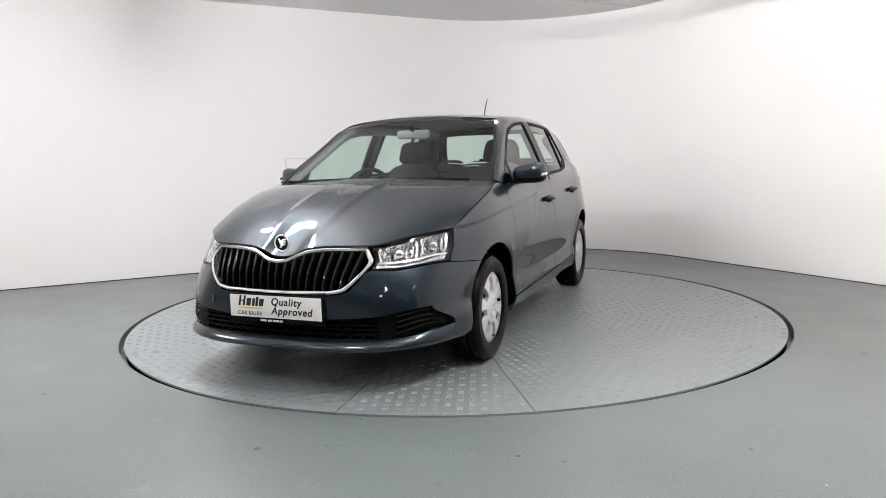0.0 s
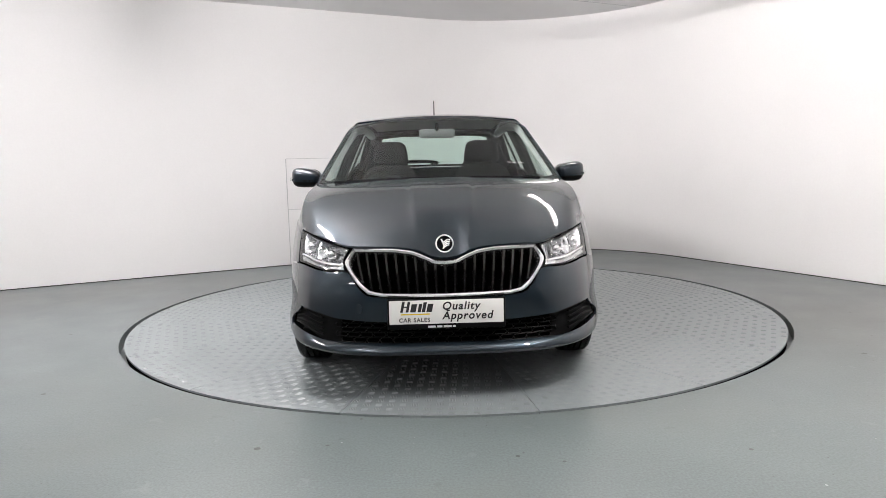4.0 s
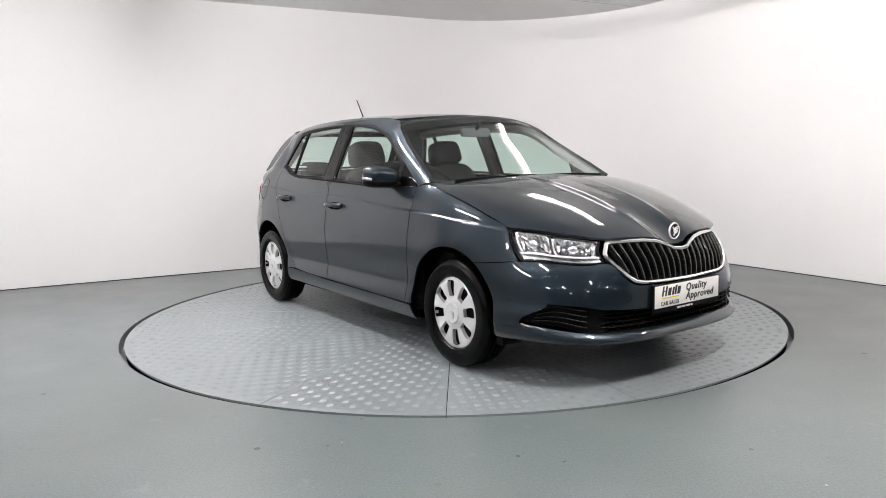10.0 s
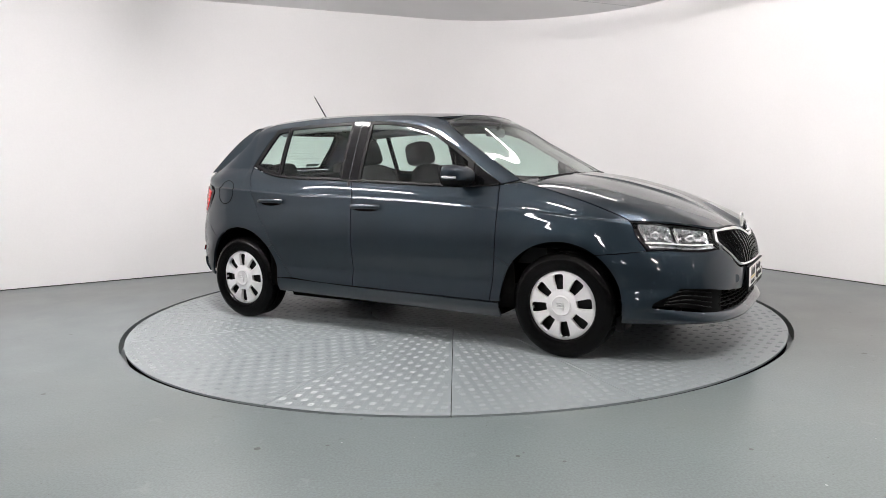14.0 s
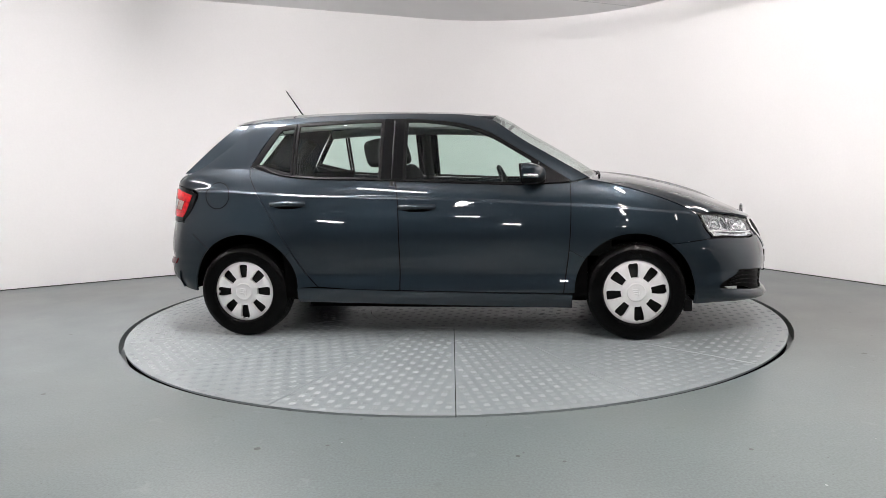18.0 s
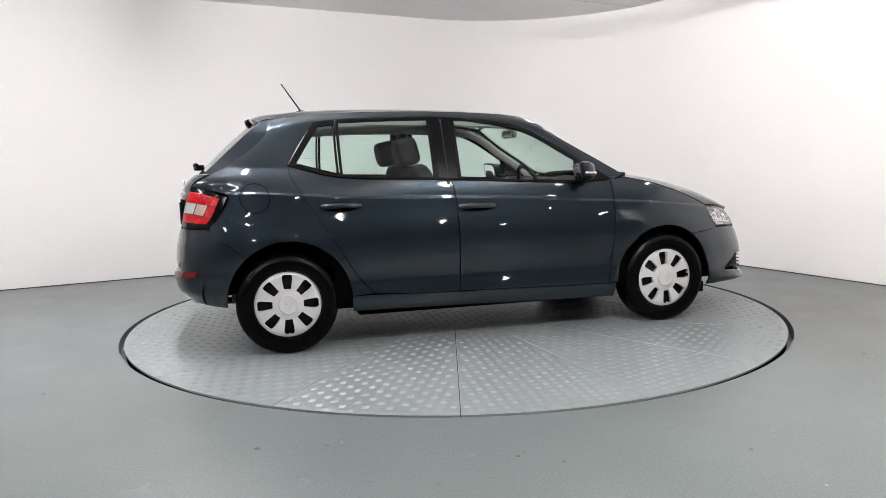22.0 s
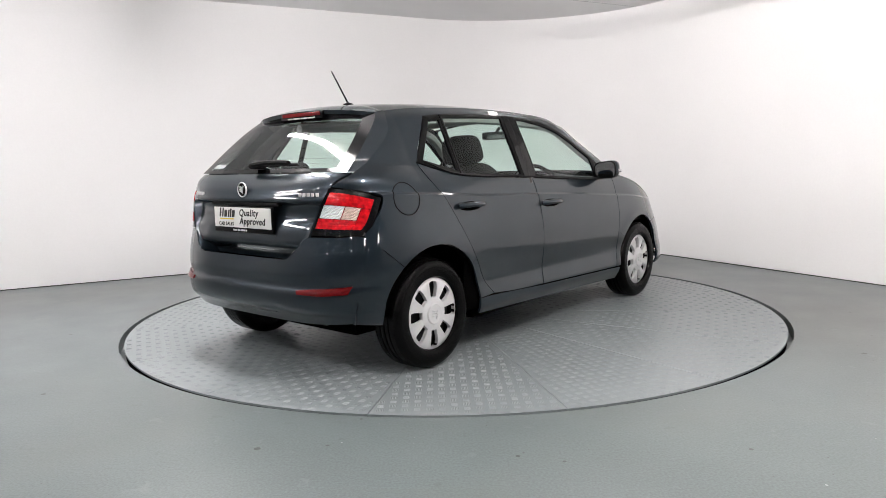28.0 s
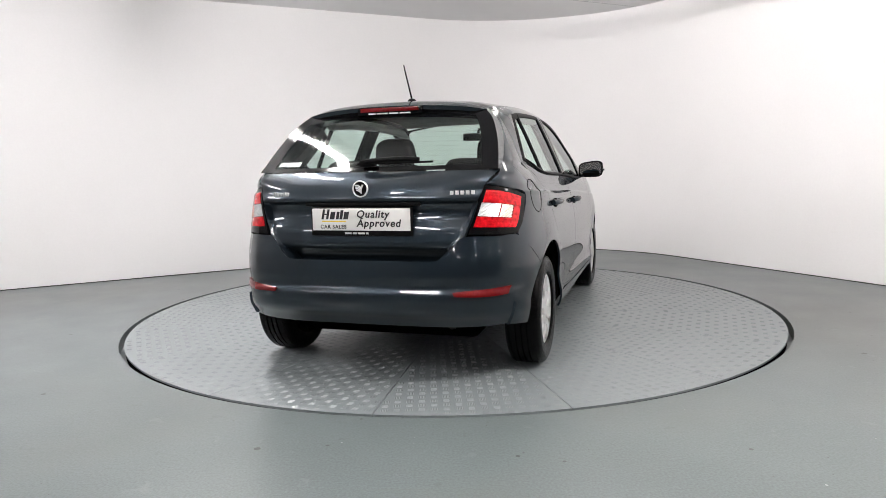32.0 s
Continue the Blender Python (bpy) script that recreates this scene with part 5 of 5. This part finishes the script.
def build_underbody(car):
    bm = bmesh.new()
    box(bm, -1.50, 1.75, -0.48, 0.48, 0.175, 0.28, 0.02)
    box(bm, -0.82, 0.82, -0.74, 0.74, 0.18, 0.27, 0.02)
    part("underbody", bm, GAP, car)
    bm = bmesh.new()
    box(bm, 1.50, 1.86, -0.50, 0.50, 0.215, 0.25, 0.02)
    part("undertray", bm, BLACK, car)
    for s in (1, -1):
        bm = bmesh.new()
        box(bm, 1.52, 1.57, s * 0.68 - 0.07, s * 0.68 + 0.07, 0.165, 0.24, 0.008)
        part("air_deflector", bm, BLACK, car)
    for x in (WHEEL_X, -WHEEL_X):
        bm = bmesh.new()
        bar(bm, (x, -0.68, WHEEL_Z), (x, 0.68, WHEEL_Z), 0.04, 10)
        part("axle", bm, STEEL, car)
    bm = bmesh.new()
    sweep(bm, [(-1.3, -0.35, 0.24), (-1.52, -0.38, 0.262), (-1.64, -0.39, 0.270)], 0.022, 12)
    part("exhaust", bm, STEEL, car)
    # dark inner shell behind the shut lines
    us = np.linspace(-0.95, 0.95, 40)
    g = np.array([skin(us, np.full(40, 0.24) + t * (belt_z(us) - 0.27), -0.03) for t in np.linspace(0, 1, 14)])
    for s in (1, -1):
        part("inner_shell", sheet(mirrored(g) if s < 0 else g, 0.01, flip=s > 0), GAP, car)
    us = np.linspace(-1.42, -0.9, 40)
    g = np.array([skin(us, np.full(40, 0.70) + t * (0.38 - 0.02), -0.035) for t in np.linspace(0, 1, 10)])
    for s in (1, -1):
        part("rear_shell", sheet(mirrored(g) if s < 0 else g, 0.01, flip=s > 0), GAP, car)
    us = np.linspace(0.88, 2.0, 40)
    g = np.array([skin(us, np.full(40, 0.60) + t * np.interp(us, [0.9, 1.5, 2.0], [0.30, 0.12, 0.08]), -0.07) for t in np.linspace(0, 1, 8)])
    for s in (1, -1):
        part("front_shell", sheet(mirrored(g) if s < 0 else g, 0.01, flip=s > 0), GAP, car)
    bm = bmesh.new()
    box(bm, -1.68, -1.55, -0.56, 0.56, 0.45, 1.0, 0.03)
    part("tail_shell", bm, GAP, car)


def mirror_point(p, side, k, floor):
    """A point of the mirror's housing from one of a unit ball: domed in front, flat behind, cut level below at floor."""
    q = Vector((math.copysign(abs(p.x)**0.75, p.x), math.copysign(abs(p.y)**0.62, p.y), math.copysign(abs(p.z)**0.62, p.z)))
    q.z = max(q.z, floor)
    grow = 1 + 0.10 * q.y
    x = 0.592 + (q.x * 0.098 * (1 - 0.22 * q.y) if q.x > 0 else q.x * 0.024) - 0.018 * q.y
    return Vector((x, side * (0.858 + q.y * 0.096 * k), 1.012 + q.z * 0.062 * grow * k + 0.006 * q.y))


def build_fittings(car, front_doors, rear_doors):
    # door handles, each over a black disc for the shade in its recess
    for (x, z), doors in (((-0.08, 0.812), front_doors), ((-0.907, 0.842), rear_doors)):
        for s, door in zip((1, -1), doors):
            y = float(skin(*np.array(at_x(x, z)))[1])
            bm = bmesh.new()
            path = [(x - 0.108 + 0.216 * t, s * (y + 0.006 + 0.030 * math.sin(math.pi * t)**0.5), z + 0.010 + 0.004 * math.sin(math.pi * t)) for t in np.linspace(0, 1, 17)]
            sweep(bm, path, 0.0165, 12, flat=0.95)
            handle = part("door_handle", bm, PAINT, door)
            bm = bmesh.new()
            lathe(bm, [(0.0005, 0.0035), (0.03, 0.0035), (0.036, 0.0015), (0.040, -0.004)], 28)
            for v in bm.verts:
                v.co = Vector((x + v.co.x * 2.75, s * (y + v.co.y), z + v.co.z * 0.74 + 0.001))
            part("recess", bm, GAP, handle)
    # mirrors
    for s in (1, -1):
        m = new("wing_mirror")
        m.parent = car
        m["label"] = "grey door mirror with a black foot and clear turn lamp"
        bm = bmesh.new()
        bmesh.ops.create_uvsphere(bm, u_segments=40, v_segments=24, radius=1.0)
        for v in bm.verts:
            v.co = mirror_point(v.co, s, 1.0, -0.42)
        part("shell", bm, PAINT, m)
        bm = bmesh.new()
        bmesh.ops.create_uvsphere(bm, u_segments=32, v_segments=16, radius=1.0)
        for v in bm.verts:
            p = v.co
            q = mirror_point(Vector((p.x, p.y, -abs(p.z)) if p.z < 0 else (p.x, p.y, p.z * 0.05)), s, 0.985, -1.0)
            if p.z >= 0:
                q.z = 1.0
            v.co = q
        part("lower_shell", bm, BLACK, m)
        bm = bmesh.new()
        sweep(bm, [(0.665, s * 0.735, 0.962), (0.652, s * 0.775, 0.966), (0.640, s * 0.83, 0.975)], 0.032, 10, flat=0.5)
        part("foot", bm, BLACK, m)
        bm = bmesh.new()
        sweep(bm, [(0.578, s * 0.951, 1.008), (0.60, s * 0.956, 1.007), (0.630, s * 0.951, 1.005), (0.655, s * 0.935, 1.003)], 0.010, 8)
        part("turn_lamp", bm, REFLECTOR, m, "clear turn lamp")
        for name, mat, wide, tall, x in (("surround", BLACK, 0.093, 0.060, 0.5700), ("mirror_glass", CHROME, 0.083, 0.051, 0.5680)):
            bm = bmesh.new()
            ring = []
            for k in range(40):
                c, d = math.cos(2 * math.pi * k / 40), math.sin(2 * math.pi * k / 40)
                y, z = math.copysign(abs(c)**0.55, c) * wide, math.copysign(abs(d)**0.55, d) * tall
                ring.append(bm.verts.new((x - 0.18 * y - 0.16 * z, s * (0.858 + y), 1.012 + z * (1 + 0.8 * y) + 0.05 * y)))
            f = bm.faces.new(ring)
            made = bmesh.ops.extrude_face_region(bm, geom=[f])["geom"]
            for q in made:
                if isinstance(q, bmesh.types.BMVert):
                    q.co.x += 0.012
            bmesh.ops.recalc_face_normals(bm, faces=bm.faces)
            part(name, bm, mat, m)
    # aerial
    bm = bmesh.new()
    bmesh.ops.create_uvsphere(bm, u_segments=16, v_segments=10, radius=1.0, matrix=Matrix.Translation((-1.055, 0, 1.44)) @ Matrix.Diagonal((0.045, 0.026, 0.024, 1)))
    a = part("aerial", bm, BLACK, car)
    bm = bmesh.new()
    bar(bm, (-1.055, 0, 1.452), (-1.18, 0, 1.638), 0.0055, 8, 0.0035)
    part("rod", bm, BLACK, a)
    # fuel flap
    for s in (-1,):
        bm = bmesh.new()
        ring = []
        for k in range(48):
            t = 2 * math.pi * k / 48
            ring.append(skin(*np.array(at_x(-1.39 + 0.083 * math.cos(t), 0.912 + 0.083 * math.sin(t))), 0.0005) * [1, s, 1])
        sweep(bm, ring, 0.0022, 5, closed=True)
        part("fuel_flap_gap", bm, GAP, car)


def build_interior(car):
    # headliner and pillars inside
    bm = bmesh.new()
    rows = []
    for x in np.linspace(-1.15, 0.32, 10):
        w = float(width(np.array(max(x, -1.1)), rail_z(np.array(x)) - 0.05)) - 0.05
        zc = float(rail_z(x)) + 0.0
        rows.append([bm.verts.new((x, s * w, zc - 0.012 + 0.015 * (1 - s * s))) for s in np.linspace(-1, 1, 9)])
    for a, b in zip(rows, rows[1:]):
        for j in range(8):
            bm.faces.new((a[j], a[j + 1], b[j + 1], b[j]))
    part("headliner", bm, LINER, car)
    rail = [(x, float(rail_z(x)) - 0.04) for x in np.linspace(-1.1, 0.9, 24)]
    for s in (1, -1):
        bm = bmesh.new()
        p = np.array([skin(*np.array(q), -0.035) for q in rail]) * [1, s, 1]
        sweep(bm, p, 0.032, 8)
        part("pillar_lining", bm, LINER, car)
        bm = bmesh.new()
        p = np.array([skin(*np.array((-0.245, z)), -0.03) for z in np.linspace(0.95, 1.36, 6)]) * [1, s, 1]
        sweep(bm, p, 0.036, 8)
        part("pillar_lining", bm, TRIM, car)
        bm = bmesh.new()
        p = np.array([skin(*np.array(at_x(x, z)), -0.06) for x, z in ((-1.38, 1.06), (-1.30, 1.18), (-1.19, 1.30))]) * [1, s, 1]
        sweep(bm, spline(p, 6), 0.045, 8)
        part("pillar_lining", bm, TRIM, car)
    # floor, tunnel, dashboard, shelf
    bm = bmesh.new()
    box(bm, -1.55, 1.0, -0.70, 0.70, 0.30, 0.36, 0.02)
    part("cabin_floor", bm, TRIM, car)
    bm = bmesh.new()
    prof = [(1.10, 0.93), (0.95, 0.955), (0.72, 0.965), (0.58, 0.945), (0.53, 0.90), (0.56, 0.70), (0.62, 0.50), (1.10, 0.50)]
    rows = [[bm.verts.new((x, y, z + 0.02 * math.exp(-((y + 0.36) / 0.14)**2) * (z > 0.9 and x < 0.9))) for x, z in prof] for y in np.linspace(-0.69, 0.69, 21)]
    for a, b in zip(rows, rows[1:]):
        for j in range(len(prof)):
            k = (j + 1) % len(prof)
            bm.faces.new((a[j], a[k], b[k], b[j]))
    bm.faces.new(rows[0]), bm.faces.new(rows[-1][::-1])
    bmesh.ops.recalc_face_normals(bm, faces=bm.faces)
    part("dashboard", bm, TRIM, car)
    bm = bmesh.new()
    box(bm, -1.62, -1.15, -0.58, 0.58, 0.96, 0.985, 0.01)
    part("parcel_shelf", bm, TRIM, car)
    for s in (1, -1):
        bm = bmesh.new()
        box(bm, -0.85, 0.8, s * 0.70 - 0.03, s * 0.70 + 0.03, 0.35, 0.93, 0.02)
        part("door_lining", bm, TRIM, car)

    # seats
    def cushion(bm, cx, cy, cz, sx, sy, sz, lean=0.0, power=0.55):
        made = bmesh.ops.create_uvsphere(bm, u_segments=24, v_segments=16, radius=1.0)["verts"]
        c, s = math.cos(radians(lean)), math.sin(radians(lean))
        for v in made:
            p = [math.copysign(abs(q)**power, q) for q in v.co]
            x, y, z = p[0] * sx, p[1] * sy * (1 - 0.10 * p[2]), p[2] * sz
            v.co = Vector((cx + c * x - s * z, cy + y, cz + s * x + c * z))

    for name, y in (("front_seat", 0.36), ("front_seat", -0.36)):
        seat = new(name)
        seat.parent = car
        seat["label"] = "dark grey fabric seat with a headrest"
        bm = bmesh.new()
        cushion(bm, 0.10, y, 0.52, 0.27, 0.25, 0.09, 8)
        part("cushion", bm, FABRIC, seat)
        bm = bmesh.new()
        cushion(bm, -0.28, y, 0.79, 0.075, 0.25, 0.30, 15)
        part("backrest", bm, FABRIC, seat)
        bm = bmesh.new()
        cushion(bm, -0.42, y, 1.165, 0.072, 0.135, 0.092, 14, 0.5)
        part("headrest", bm, FABRIC, seat)
        bm = bmesh.new()
        for d in (-0.06, 0.06):
            bar(bm, (-0.36, y + d, 1.02), (-0.40, y + d, 1.10), 0.007)
        part("headrest_posts", bm, CHROME, seat)
    bench = new("rear_seat")
    bench.parent = car
    bm = bmesh.new()
    cushion(bm, -0.78, 0, 0.54, 0.27, 0.62, 0.09, 6)
    part("cushion", bm, FABRIC, bench)
    bm = bmesh.new()
    cushion(bm, -1.10, 0, 0.80, 0.08, 0.60, 0.24, 20)
    part("backrest", bm, FABRIC, bench)
    for y in (-0.36, 0.36):
        bm = bmesh.new()
        cushion(bm, -1.20, y, 1.06, 0.04, 0.12, 0.05, 12, 0.5)
        part("headrest", bm, FABRIC, bench)
    # steering wheel on the car's right
    bm = bmesh.new()
    m = Matrix.Translation((0.47, -0.36, 0.885)) @ Matrix.Rotation(radians(-24), 4, "Y")
    ring = [m @ Vector((0, 0.182 * math.cos(t), 0.182 * math.sin(t))) for t in np.linspace(0, 2 * math.pi, 40, endpoint=False)]
    sweep(bm, [tuple(p) for p in ring], 0.015, 8, closed=True)
    wheel = part("steering_wheel", bm, BLACK, car)
    bm = bmesh.new()
    bmesh.ops.create_uvsphere(bm, u_segments=16, v_segments=10, radius=0.075, matrix=m @ Matrix.Diagonal((0.5, 1, 0.8, 1)))
    for t in (0, math.pi, -math.pi / 2):
        bar(bm, m @ Vector((0, 0, 0)), m @ Vector((0, 0.18 * math.cos(t), 0.18 * math.sin(t))), 0.014, 6)
    part("hub", bm, BLACK, wheel)
    # inside mirror
    bm = bmesh.new()
    box(bm, 0.42, 0.455, -0.12, 0.12, 1.255, 1.315, 0.018)
    inner = part("inside_mirror", bm, GREYTRIM, car)
    bm = bmesh.new()
    bar(bm, (0.44, 0, 1.30), (0.49, 0, 1.345), 0.012)
    part("stalk", bm, BLACK, inner)
    bm = bmesh.new()
    box(bm, 0.416, 0.419, -0.108, 0.108, 1.264, 1.306)
    part("mirror_glass", bm, CHROME, inner)


# ---------------------------------------------------------------- build
TURNLENS = node_material("pale_turn_lens", (0.74, 0.52, 0.46), 0.12, 0.35, 0.6, vary=0.2, vary_scale=80, bump=0.8, bump_scale=120)
DIVIDER = node_material("deep_red_divider", (0.16, 0.003, 0.006), 0.15, spec=0.4)
LAMPTRAY = node_material("grey_lamp_tray", (0.10, 0.10, 0.105), 0.3, 0.5)
build_room()
build_tubes()
table = build_turntable()
car = new("car")
tagged(car, "dark grey metallic five-door hatchback parked on the turntable", "car")
front_doors, rear_doors = build_skin(car)
build_tailgate(car)
build_glass(car, front_doors, rear_doors)
build_nose(car)
number_plate(car, (2.110, 0.0, 0.421), 1)
number_plate(car, (-1.842, 0.0, 0.822), -1)
build_tail_lamps(car)
build_wheels(car)
build_underbody(car)
build_fittings(car, front_doors, rear_doors)
build_interior(car)


def motions():
    """The table turns evenly and carries the car."""
    rows_table, rows_car = [], []
    for t in range(0, 33):
        a = -111.22 + 5.762 * t
        c, s = math.cos(radians(a)), math.sin(radians(a))
        ox, oy = -0.0121, -0.0994
        rows_table.append((t, pose(0, 0, 0, 0, 0, a)))
        rows_car.append((t, pose(c * ox - s * oy, s * ox + c * oy, 0, 0, 0, a)))
    walk(table, rows_table)
    walk(car, rows_car)


motions()
